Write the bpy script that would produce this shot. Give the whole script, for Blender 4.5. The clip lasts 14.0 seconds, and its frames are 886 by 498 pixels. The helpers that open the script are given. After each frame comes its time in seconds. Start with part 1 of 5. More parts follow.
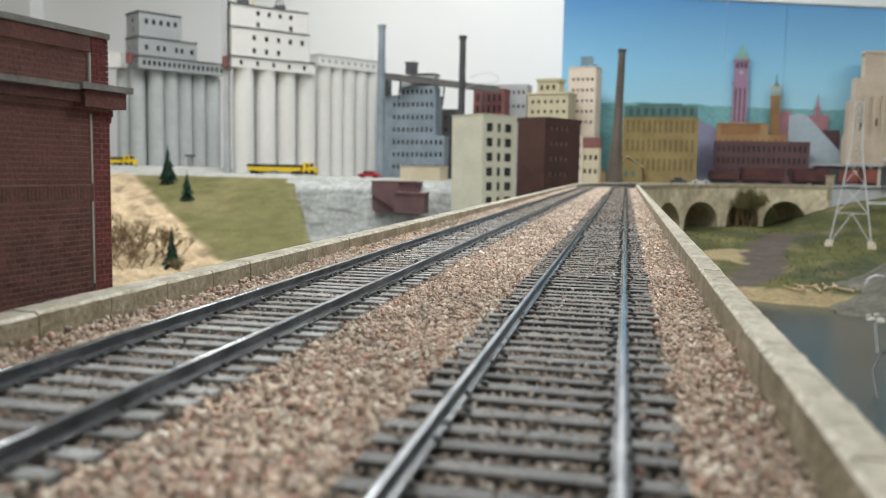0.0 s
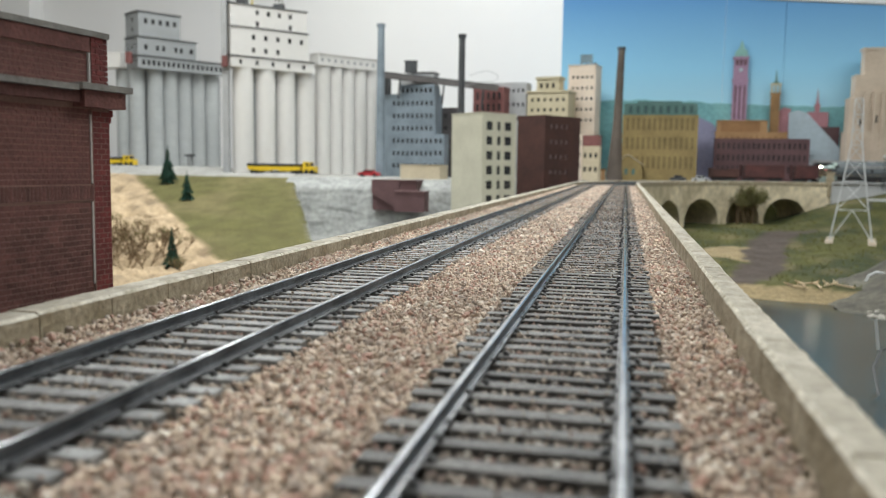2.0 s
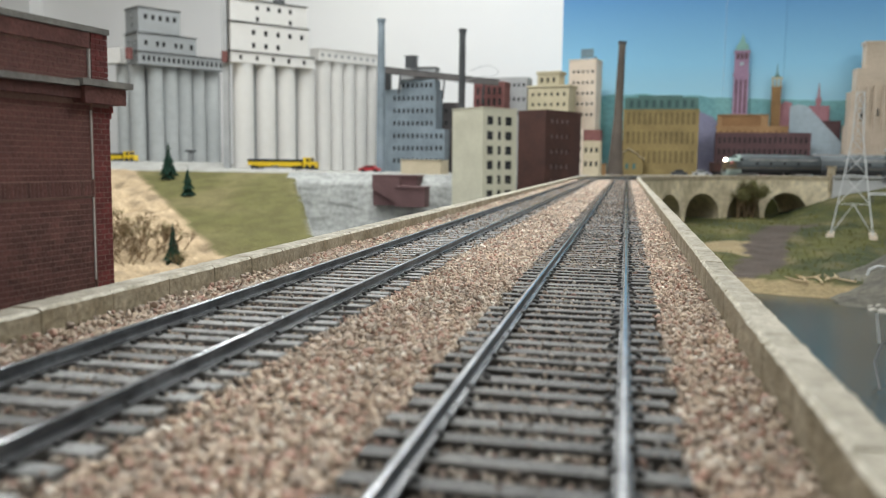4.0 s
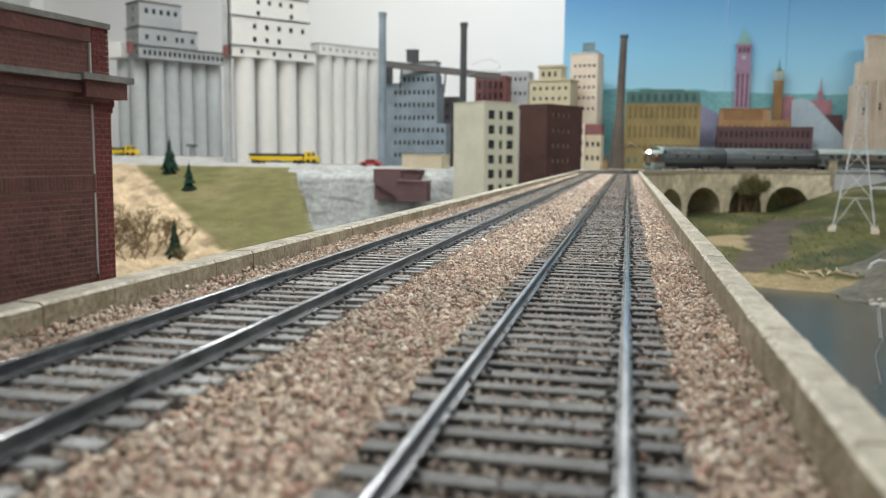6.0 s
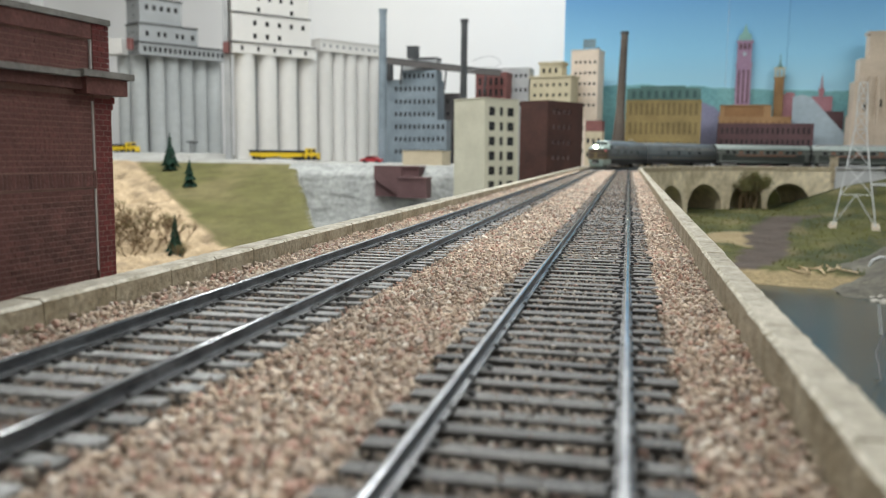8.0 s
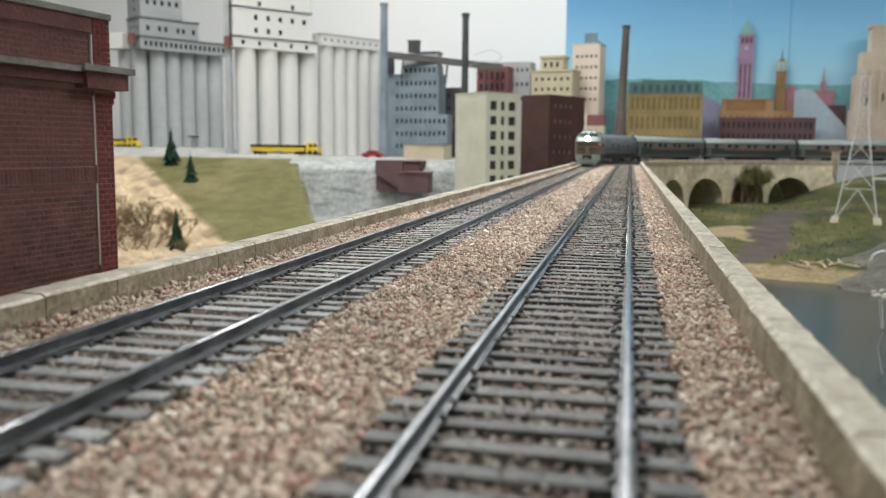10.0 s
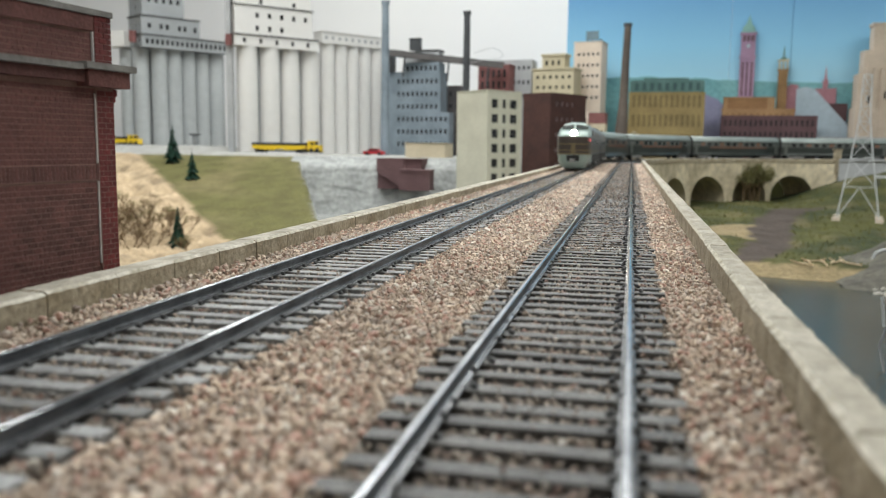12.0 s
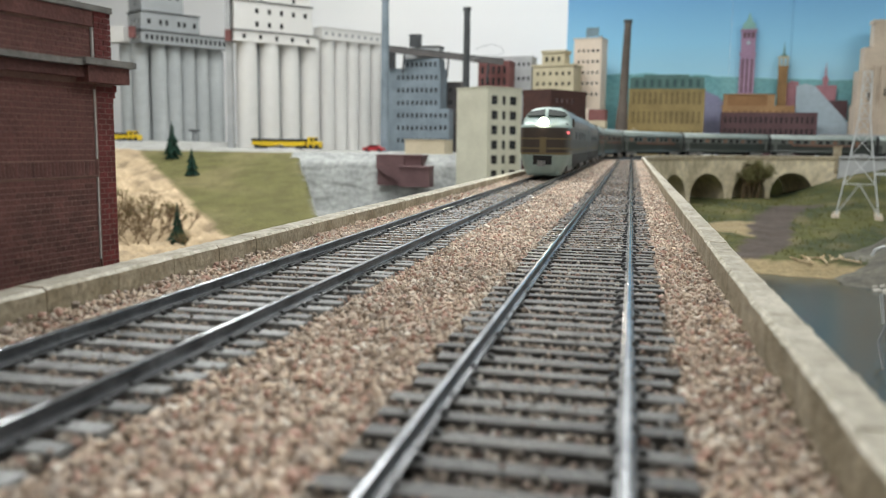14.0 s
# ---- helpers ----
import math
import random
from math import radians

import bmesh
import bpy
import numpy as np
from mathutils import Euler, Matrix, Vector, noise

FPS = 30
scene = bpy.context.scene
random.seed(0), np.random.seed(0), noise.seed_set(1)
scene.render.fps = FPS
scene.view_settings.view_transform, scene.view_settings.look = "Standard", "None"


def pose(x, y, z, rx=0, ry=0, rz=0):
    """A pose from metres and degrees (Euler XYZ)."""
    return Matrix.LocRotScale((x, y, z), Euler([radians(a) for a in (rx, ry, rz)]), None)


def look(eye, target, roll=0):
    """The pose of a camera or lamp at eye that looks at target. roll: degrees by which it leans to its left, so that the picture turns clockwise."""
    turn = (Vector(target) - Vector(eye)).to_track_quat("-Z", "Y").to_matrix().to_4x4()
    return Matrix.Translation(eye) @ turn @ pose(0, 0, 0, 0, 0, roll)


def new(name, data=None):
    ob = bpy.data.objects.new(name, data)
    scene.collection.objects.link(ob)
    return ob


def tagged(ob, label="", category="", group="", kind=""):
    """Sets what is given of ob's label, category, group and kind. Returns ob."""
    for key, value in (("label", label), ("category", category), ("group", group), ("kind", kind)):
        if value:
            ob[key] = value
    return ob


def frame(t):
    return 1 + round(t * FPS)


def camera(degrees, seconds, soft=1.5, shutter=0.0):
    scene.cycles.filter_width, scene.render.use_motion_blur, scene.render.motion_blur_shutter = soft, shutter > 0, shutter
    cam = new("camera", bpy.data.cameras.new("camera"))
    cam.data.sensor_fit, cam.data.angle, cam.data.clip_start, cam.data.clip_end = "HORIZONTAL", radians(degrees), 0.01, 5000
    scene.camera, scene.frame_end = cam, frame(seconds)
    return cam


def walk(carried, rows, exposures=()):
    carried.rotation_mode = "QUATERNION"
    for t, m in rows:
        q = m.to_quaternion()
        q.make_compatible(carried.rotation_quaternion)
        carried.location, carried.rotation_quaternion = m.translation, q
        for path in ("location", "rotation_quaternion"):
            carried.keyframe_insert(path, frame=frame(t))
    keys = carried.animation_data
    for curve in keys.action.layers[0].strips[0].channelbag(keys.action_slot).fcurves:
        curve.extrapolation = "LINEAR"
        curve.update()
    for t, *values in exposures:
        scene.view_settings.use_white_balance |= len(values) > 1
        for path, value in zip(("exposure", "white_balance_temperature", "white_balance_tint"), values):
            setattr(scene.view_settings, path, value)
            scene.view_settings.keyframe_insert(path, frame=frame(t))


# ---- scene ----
# ---- camera ----
MM = 0.001
EYE = (0.0, 0.0, 0.02304)
AIM = [  # seconds, degrees left of the track, degrees of tilt, lean
    (0.0, 12.423, -5.610, 1.123),
    (0.5, 12.518, -5.792, 1.171),
    (1.0, 12.436, -5.767, 1.148),
    (1.5, 12.452, -5.617, 1.000),
    (2.0, 12.440, -5.707, 0.881),
    (2.5, 12.493, -5.834, 0.718),
    (3.0, 12.437, -5.893, 0.722),
    (5.5, 12.613, -6.368, 0.706),
    (6.0, 12.589, -6.450, 0.689),
    (6.5, 12.615, -6.543, 0.721),
    (7.0, 12.621, -6.597, 0.676),
    (7.5, 12.613, -6.623, 0.703),
    (8.0, 12.620, -6.684, 0.687),
    (10.5, 12.749, -7.103, 0.678),
    (11.0, 12.783, -7.092, 0.752),
    (11.5, 12.774, -7.141, 0.720),
    (12.0, 12.799, -7.207, 0.670),
    (12.5, 12.714, -7.350, 0.724),
    (13.0, 12.712, -7.439, 0.756),
    (13.5, 12.724, -7.449, 0.805),
    (14.0, 12.767, -7.453, 0.764),
]


def aim(yaw, tilt, lean):
    a, p = radians(yaw), radians(tilt)
    way = Vector((-math.sin(a) * math.cos(p), math.cos(a) * math.cos(p), math.sin(p)))
    return look(EYE, Vector(EYE) + way, lean)


cam = camera(56.8, 14.0, 0.7)
cam.data.dof.use_dof = True
cam.data.dof.focus_distance = 0.215
cam.data.dof.aperture_fstop = 35.0
walk(cam, [(t, aim(y, p, r)) for t, y, p, r in AIM])

# ---- light ----
world = bpy.data.worlds.new("world")
scene.world = world
world.use_nodes = True
world.node_tree.nodes["Background"].inputs[0].default_value = (0.9, 0.95, 1.0, 1)
world.node_tree.nodes["Background"].inputs[1].default_value = 0.3
scene.view_settings.exposure = -0.235


def ceiling_lamp_light(x, y, z, w, d, watts, color=(0.96, 0.985, 0.965)):
    data = bpy.data.lights.new("tube_light", "AREA")
    data.shape, data.size, data.size_y, data.energy, data.color = "RECTANGLE", w, d, watts, color
    ob = new("tube_light", data)
    ob.matrix_world = look((x, y, z), (x, y, z - 1))
    return ob


# Unseen lamps; the east, mid-deck and rear ones are added for brightness.
LAMPS = [(-0.8, 1.3, 26), (1.5, 0.75, 24), (-0.1, 0.68, 17), (-0.5, -0.7, 5), (-0.2, 2.38, 13)]
for lx, ly, watts in LAMPS:
    ceiling_lamp_light(lx, ly, 1.262, 1.2, 0.28, watts)


# ---- materials ----
def mat(name, c1, c2=None, rough=0.7, metal=0.0, scale=40.0, fine=0.0, bump=0.0, bump_scale=None, island=0.0, spec=0.5):
    """A surface of two mottled colours; scale and bump_scale are repeats per metre; fine: strength of a second, finer grain."""
    m = bpy.data.materials.new(name)
    m.use_nodes = True
    nt = m.node_tree
    n, l = nt.nodes, nt.links
    b = n["Principled BSDF"]
    b.inputs["Roughness"].default_value = rough
    b.inputs["Metallic"].default_value = metal
    b.inputs["Specular IOR Level"].default_value = spec
    c2 = c2 or tuple(v * 0.8 for v in c1)
    co = n.new("ShaderNodeTexCoord")
    geo = n.new("ShaderNodeNewGeometry")
    info = n.new("ShaderNodeObjectInfo")
    no = n.new("ShaderNodeTexNoise")
    no.inputs["Scale"].default_value = scale
    no.inputs["Detail"].default_value = 5
    l.new(geo.outputs["Position"], no.inputs["Vector"])
    ramp = n.new("ShaderNodeValToRGB")
    ramp.color_ramp.elements[0].position, ramp.color_ramp.elements[1].position = 0.36, 0.64
    ramp.color_ramp.elements[0].color, ramp.color_ramp.elements[1].color = (*c2, 1), (*c1, 1)
    l.new(no.outputs["Fac"], ramp.inputs["Fac"])
    out = ramp.outputs["Color"]
    no2 = n.new("ShaderNodeTexNoise")
    no2.inputs["Scale"].default_value = (bump_scale or scale * 9)
    no2.inputs["Detail"].default_value = 4
    l.new(geo.outputs["Position"], no2.inputs["Vector"])
    if fine:
        mr = n.new("ShaderNodeMapRange")
        mr.inputs["From Min"].default_value, mr.inputs["From Max"].default_value = 0.3, 0.7
        mr.inputs["To Min"].default_value, mr.inputs["To Max"].default_value = 1 - fine, 1 + fine
        l.new(no2.outputs["Fac"], mr.inputs["Value"])
        mul = n.new("ShaderNodeMix")
        mul.data_type, mul.blend_type = "RGBA", "MULTIPLY"
        mul.inputs["Factor"].default_value = 1
        l.new(out, mul.inputs[6])
        l.new(mr.outputs["Result"], mul.inputs[7])
        out = mul.outputs[2]
    if island:
        mr = n.new("ShaderNodeMapRange")
        mr.inputs["To Min"].default_value, mr.inputs["To Max"].default_value = 1 - island, 1 + island
        l.new(info.outputs["Random"], mr.inputs["Value"])
        mul = n.new("ShaderNodeMix")
        mul.data_type, mul.blend_type = "RGBA", "MULTIPLY"
        mul.inputs["Factor"].default_value = 1
        l.new(out, mul.inputs[6])
        l.new(mr.outputs["Result"], mul.inputs[7])
        out = mul.outputs[2]
    l.new(out, b.inputs["Base Color"])
    if bump:
        bu = n.new("ShaderNodeBump")
        bu.inputs["Strength"].default_value = bump
        bu.inputs["Distance"].default_value = 0.0006
        l.new(no2.outputs["Fac"], bu.inputs["Height"])
        l.new(bu.outputs["Normal"], b.inputs["Normal"])
    return m


def glow(name, color, strength):
    m = bpy.data.materials.new(name)
    m.use_nodes = True
    b = m.node_tree.nodes["Principled BSDF"]
    b.inputs["Base Color"].default_value = (*color, 1)
    b.inputs["Emission Color"].default_value = (*color, 1)
    b.inputs["Emission Strength"].default_value = strength
    return m


RAIL = mat("rail_steel", (0.16, 0.17, 0.185), (0.05, 0.054, 0.06), 0.34, 0.3, 120, 0.3, 0.2, 900)
RAIL_HEAD = mat("rail_head_polished", (0.64, 0.66, 0.69), (0.36, 0.375, 0.4), 0.14, 0.95, 90, 0.2)
# Rail foot: light caught along its top is painted as bright patches.
RAIL_FOOT_GLINT = mat("rail_foot_glint", (0.42, 0.43, 0.45), (0.05, 0.053, 0.058), 0.24, 0.6, 32, 0.35)
TIE = mat("weathered_tie", (0.088, 0.083, 0.077), (0.034, 0.032, 0.03), 0.42, 0, 330, 0.45, 0.5, 1500, 0.4, 0.55)
# Left track's ties: grazing sheen put into a paler base colour.
TIE_SHEEN = mat("sheen_pale_tie", (0.255, 0.257, 0.254), (0.14, 0.141, 0.139), 0.4, 0, 300, 0.4, 0.35, 1500, 0.35, 0.6)
SPIKE = mat("dark_spike_steel", (0.085, 0.085, 0.087), (0.045, 0.045, 0.047), 0.5, 0.2, 300)
# Bed coloured darker than the stones to paint the shade in their gaps.
BALLAST_BED = mat("ballast_bed", (0.17, 0.12, 0.085), (0.07, 0.05, 0.035), 0.95, 0, 600, 0.35, 1.0, 900)
CHIPPED = mat("chipped_stone_edge", (0.68, 0.64, 0.55), (0.42, 0.38, 0.29), 0.9, 0, 420, 0.15, 0.5, 1200)
CAPSTONE = mat("pale_stone_top", (0.46, 0.425, 0.355), (0.33, 0.3, 0.24), 0.85, 0, 130, 0.2, 0.6, 900, 0.07)
CONCRETE = mat("parapet_stone", (0.43, 0.37, 0.27), (0.29, 0.24, 0.16), 0.85, 0, 110, 0.25, 0.7, 900, 0.09)
BRIDGE = mat("bridge_limestone", (0.72, 0.63, 0.46), (0.46, 0.39, 0.265), 0.9, 0, 22, 0.2, 0.8, 90)
ROOM_WALL = mat("painted_wall", (0.82, 0.82, 0.82), (0.78, 0.78, 0.79), 0.9, 0, 2)
CEIL = mat("ceiling_paint", (0.8, 0.8, 0.78), (0.76, 0.76, 0.75), 0.9, 0, 2)
FLOOR = mat("room_floor", (0.3, 0.28, 0.26), (0.24, 0.22, 0.2), 0.6, 0, 3, 0.1)
SAND = mat("sandstone_bank", (0.62, 0.5, 0.34), (0.42, 0.31, 0.19), 0.95, 0, 22, 0.25, 1.0, 130)
EARTH = mat("brown_path", (0.15, 0.11, 0.09), (0.1, 0.075, 0.06), 0.95, 0, 20, 0.3, 0.8, 400)
WATER = mat("river_water", (0.034, 0.04, 0.033), (0.02, 0.025, 0.02), 0.2, 0, 5, 0, 0.2, 30)
SILO_PALE = mat("silo_pale_grey_concrete", (0.41, 0.43, 0.435), (0.35, 0.37, 0.375), 0.75, 0, 7, 0.05)
SILO = mat("silo_concrete", (0.66, 0.65, 0.632), (0.63, 0.62, 0.602), 0.75, 0, 6, 0.02)
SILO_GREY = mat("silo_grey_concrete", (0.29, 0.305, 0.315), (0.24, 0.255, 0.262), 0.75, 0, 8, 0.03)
MILL_GREY = mat("blue_grey_mill", (0.22, 0.27, 0.315), (0.165, 0.205, 0.24), 0.8, 0, 25, 0.1)
DARK = mat("dark_steel", (0.06, 0.065, 0.07), (0.04, 0.043, 0.047), 0.6, 0, 40)
GLASS_DARK = mat("dark_window", (0.035, 0.035, 0.037), (0.025, 0.025, 0.027), 0.2, 0, 40)
CREAM = mat("cream_plaster", (0.59, 0.575, 0.465), (0.52, 0.505, 0.405), 0.85, 0, 25, 0.05)
BROWN = mat("dark_brown_brick", (0.074, 0.031, 0.025), (0.052, 0.023, 0.019), 0.85, 0, 30, 0.2)
BEIGE = mat("beige_wall", (0.6, 0.52, 0.38), (0.52, 0.45, 0.32), 0.85, 0, 25, 0.06)
MAROON = mat("maroon_wall", (0.15, 0.085, 0.088), (0.12, 0.066, 0.07), 0.85, 0, 25, 0.1)
REDBRICK = mat("red_brick_far", (0.23, 0.095, 0.09), (0.17, 0.07, 0.066), 0.85, 0, 30, 0.15)
LIGHTGREY = mat("light_grey_wall", (0.42, 0.43, 0.44), (0.35, 0.36, 0.37), 0.85, 0, 25, 0.06)
WHITE_PAINT = mat("white_paint", (0.8, 0.8, 0.79), (0.75, 0.75, 0.74), 0.7, 0, 25)
PALE = mat("pale_pink_plaster", (0.72, 0.62, 0.52), (0.66, 0.56, 0.47), 0.85, 0, 25, 0.05)
STRAW = mat("straw_yellow_wall", (0.54, 0.48, 0.34), (0.47, 0.42, 0.29), 0.85, 0, 25, 0.06)
OCHRE = mat("ochre_wall", (0.31, 0.235, 0.1), (0.24, 0.18, 0.078), 0.85, 0, 25, 0.1)
GREENTOP = mat("green_copper", (0.1, 0.19, 0.175), (0.07, 0.145, 0.135), 0.7, 0, 25, 0.1)


# ---- builders ----
def link(name, bm, material, parent=None, label="", m=None):
    me = bpy.data.meshes.new(name)
    bmesh.ops.recalc_face_normals(bm, faces=bm.faces)
    bm.to_mesh(me)
    bm.free()
    me.transform(Matrix.Scale(MM, 4))
    for mm in (material if isinstance(material, (list, tuple)) else [material]):
        me.materials.append(mm)
    ob = new(name, me)
    if m:
        ob.matrix_world = m
    if parent:
        ob.parent = parent
    if label:
        ob["label"] = label
    return ob


part = link


def thing(name, x, y, z, rz=0, rx=0, ry=0):
    ob = new(name)
    ob.empty_display_size = 0.01
    ob.matrix_world = pose(x * MM, y * MM, z * MM, rx, ry, rz)
    return ob


def box(bm, x0, x1, y0, y1, z0, z1, bevel=0.0):
    r = bmesh.ops.create_cube(bm, size=1, matrix=Matrix.Translation(((x0 + x1) / 2, (y0 + y1) / 2, (z0 + z1) / 2)) @ Matrix.Diagonal((x1 - x0, y1 - y0, z1 - z0, 1)))
    if bevel:
        es = {e for v in r["verts"] for e in v.link_edges}
        bmesh.ops.bevel(bm, geom=list(es), offset=bevel, segments=1, affect="EDGES")
    return bm


def boxes(*bs):
    bm = bmesh.new()
    for b in bs:
        box(bm, *b)
    return bm


def cyl(bm, x, y, z0, z1, r0, r1=None, seg=24):
    bmesh.ops.create_cone(bm, cap_ends=True, segments=seg, radius1=r0, radius2=r0 if r1 is None else r1, depth=z1 - z0, matrix=Matrix.Translation((x, y, (z0 + z1) / 2)))
    return bm


def bar(bm, a, b, r, seg=5):
    a, b = Vector(a), Vector(b)
    d = b - a
    bmesh.ops.create_cone(bm, cap_ends=True, segments=seg, radius1=r, radius2=r, depth=d.length,
                          matrix=Matrix.Translation((a + b) / 2) @ d.to_track_quat("Z", "Y").to_matrix().to_4x4())
    return bm


def cuts(total, n, size, m0, m1):
    """n openings of that size in a length, with margins: pairs of start and end."""
    pitch = (total - m0 - m1 - size) / max(n - 1, 1)
    return [(m0 + i * pitch, m0 + i * pitch + size) for i in range(n)]


def pierced(bm, o, u, n, w, h, us, vs, depth):
    """A wall from o along u, upright, facing n, with openings and their reveals."""
    o, u, n = Vector(o), Vector(u), Vector(n)
    xs = sorted({0, w, *[v for p in us for v in p]})
    zs = sorted({0, h, *[v for p in vs for v in p]})

    def q(*pts):
        bm.faces.new([bm.verts.new(o + u * a + Vector((0, 0, b)) - n * c) for a, b, c in pts])
    for x0, x1 in zip(xs, xs[1:]):
        for z0, z1 in zip(zs, zs[1:]):
            if any(a <= x0 and x1 <= b for a, b in us) and any(a <= z0 and z1 <= b for a, b in vs):
                q((x0, z0, 0), (x0, z1, 0), (x0, z1, depth), (x0, z0, depth))
                q((x1, z0, 0), (x1, z1, 0), (x1, z1, depth), (x1, z0, depth))
                q((x0, z0, 0), (x1, z0, 0), (x1, z0, depth), (x0, z0, depth))
                q((x0, z1, 0), (x1, z1, 0), (x1, z1, depth), (x0, z1, depth))
            else:
                q((x0, z0, 0), (x1, z0, 0), (x1, z1, 0), (x0, z1, 0))


def building(name, label, corner, turn, w, d, h, wall, front=None, side=None, roof=None, pane=None, cornice=0.0, category="building", lean=0, group="", bars=None):
    """A block whose near corner stands at corner; its front runs to the left, its side runs back. front, side: (columns, rows, width, height, left, right, bottom, top margins)."""
    x, y, z = corner
    root = tagged(thing(name, x, y, z, -turn, 0, lean), label, category, group)
    bm = bmesh.new()
    dep = 2.0
    specs = []
    for spec, o, u, n, ln in ((front, (-w, 0, 0), (1, 0, 0), (0, -1, 0), w), (side, (0, 0, 0), (0, 1, 0), (1, 0, 0), d)):
        if spec:
            c, r, ww, wh, l0, l1, b0, t0 = spec
            us = [tuple(v) for v in ww] if isinstance(ww, (list, tuple)) else cuts(ln, c, ww, l0, l1)
            vs = cuts(h, r, wh, b0, t0)
        else:
            us, vs = [], []
        pierced(bm, o, u, n, ln, h, us, vs, dep)
        specs.append((us, vs, o, u, n))
    V = bm.verts.new
    bm.faces.new([V(p) for p in ((-w, 0, 0), (-w, 0, h), (-w, d, h), (-w, d, 0))])
    bm.faces.new([V(p) for p in ((-w, d, 0), (-w, d, h), (0, d, h), (0, d, 0))])
    bmesh.ops.remove_doubles(bm, verts=bm.verts, dist=0.01)
    part("wall", bm, wall, root)
    part("roof", boxes((-w - cornice, cornice, -cornice, d + cornice, h, h + max(1.5, cornice * 1.5))), roof or wall, root)
    for us, vs, o, u, n in specs:
        o, u, n = Vector(o), Vector(u), Vector(n)
        made = {}
        for a, b in us:
            for e, f in vs:
                c = o + u * (a + b) / 2 - n * (dep - 0.3)
                at = Matrix.Translation(Vector((c.x, c.y, (e + f) / 2)) * MM)
                size = (round(b - a, 2), round(f - e, 2))
                if size not in made:
                    bm = bmesh.new()
                    hw, hh = (b - a) / 2, (f - e) / 2
                    su = Vector((abs(u.x), abs(u.y), 0))
                    sn = Vector((abs(n.x), abs(n.y), 0))
                    s = su * hw + sn * 0.2
                    box(bm, -s.x, s.x, -s.y, s.y, -hh, hh)
                    # glazing bars
                    s = su * 0.35 + sn * 0.45
                    box(bm, -s.x, s.x, -s.y, s.y, -hh, hh)
                    s = su * hw + sn * 0.45
                    box(bm, -s.x, s.x, -s.y, s.y, -0.3, 0.3)
                    bm.faces.ensure_lookup_table()
                    for k, fc in enumerate(bm.faces):
                        fc.material_index = 0 if k < 6 else 1
                    w0 = part("window", bm, [pane or GLASS_DARK, bars or DARK], root)
                    w0.matrix_local = at
                    made[size] = w0.data
                else:
                    ob = new("window", made[size])
                    ob.parent = root
                    ob.matrix_local = at
    return root


# ---- the bridge's line: straight, then a right-hand curve ----
Y0, R0, XL = 1348.7, 704.5, -57.8
CX = XL + R0
A_END = 1.62


def pos(s, off):
    """Place and heading (degrees) at s along the line, at that distance from the camera's own line to the right."""
    if s <= Y0:
        return off, s, 0.0
    a = min((s - Y0) / R0, A_END)
    r = CX - off
    x, y = CX - r * math.cos(a), Y0 + r * math.sin(a)
    rest = (s - Y0) - a * R0
    return x + rest * math.sin(a), y + rest * math.cos(a), -math.degrees(a)


def sweep(bm, s_list, profile, closed=True):
    """Sweeps a cross-section of (offset, z) pairs along the line."""
    rings = []
    for s in s_list:
        rings.append([bm.verts.new((*pos(s, o)[:2], z)) for o, z in profile])
    n = len(profile)
    for r0, r1 in zip(rings, rings[1:]):
        for i in range(n if closed else n - 1):
            j = (i + 1) % n
            bm.faces.new((r0[i], r0[j], r1[j], r1[i]))
    if closed:
        bm.faces.new(rings[0])
        bm.faces.new(rings[-1][::-1])
    return bm


def steps(a, b, curve=20.0):
    out = [a]
    if a < Y0:
        out += [v for v in np.arange(a + 60, min(b, Y0), 60.0)]
    out += [v for v in np.arange(max(a + curve, Y0), b, curve)]
    out.append(b)
    return [float(v) for v in out]


S_END = 4900.0

# ---- room ----
ROOM = (-3000.0, 3600.0, -1300.0, 2700.0, -1150.0, 1300.0)


def room():
    x0, x1, y0, y1, z0, z1 = ROOM
    t = 80
    tagged(link("wall_north", boxes((x0, x1, y1, y1 + t, z0, z1)), ROOM_WALL), "plain white painted wall of the layout room", "wall", kind="structure")
    tagged(link("wall_south", boxes((x0, x1, y0 - t, y0, z0, z1)), ROOM_WALL), "plain white painted wall of the layout room", "wall", kind="structure")
    tagged(link("wall_west", boxes((x0 - t, x0, y0 - t, y1 + t, z0, z1)), ROOM_WALL), "plain white painted wall of the layout room", "wall", kind="structure")
    tagged(link("wall_east", boxes((x1, x1 + t, y0 - t, y1 + t, z0, z1)), ROOM_WALL), "plain white painted wall of the layout room", "wall", kind="structure")
    tagged(link("ceiling", boxes((x0 - t, x1 + t, y0 - t, y1 + t, z1, z1 + 60)), CEIL), "white painted ceiling", "ceiling", kind="structure")
    tagged(link("floor", boxes((x0 - t, x1 + t, y0 - t, y1 + t, z0 - 60, z0)), FLOOR), "grey room floor below the layout", "floor", kind="structure")
    tagged(link("wall_pilaster", boxes((x0, -2122, y1 - 70, y1 - 2, z0, z1)), ROOM_WALL), "shallow white wall pilaster in the corner", "wall", kind="structure")
    for lx, ly, _ in LAMPS:
        lamp = tagged(thing("ceiling_light", lx * 1000, ly * 1000, 1300), "unseen white ceiling fixture with two tubes, placed to light the layout", "lamp", "ceiling lights")
        part("housing", boxes((-620, 620, -150, 150, -26, 0)), CEIL, lamp)
        for y in (-70, 70):
            bm = bmesh.new()
            bar(bm, (-590, y, -31), (590, y, -31), 8, 10)
            part("tube", bm, TUBE, lamp, "lit white tube of an unseen fixture")


TUBE = glow("lit_tube", (1.0, 0.98, 0.94), 3.0)


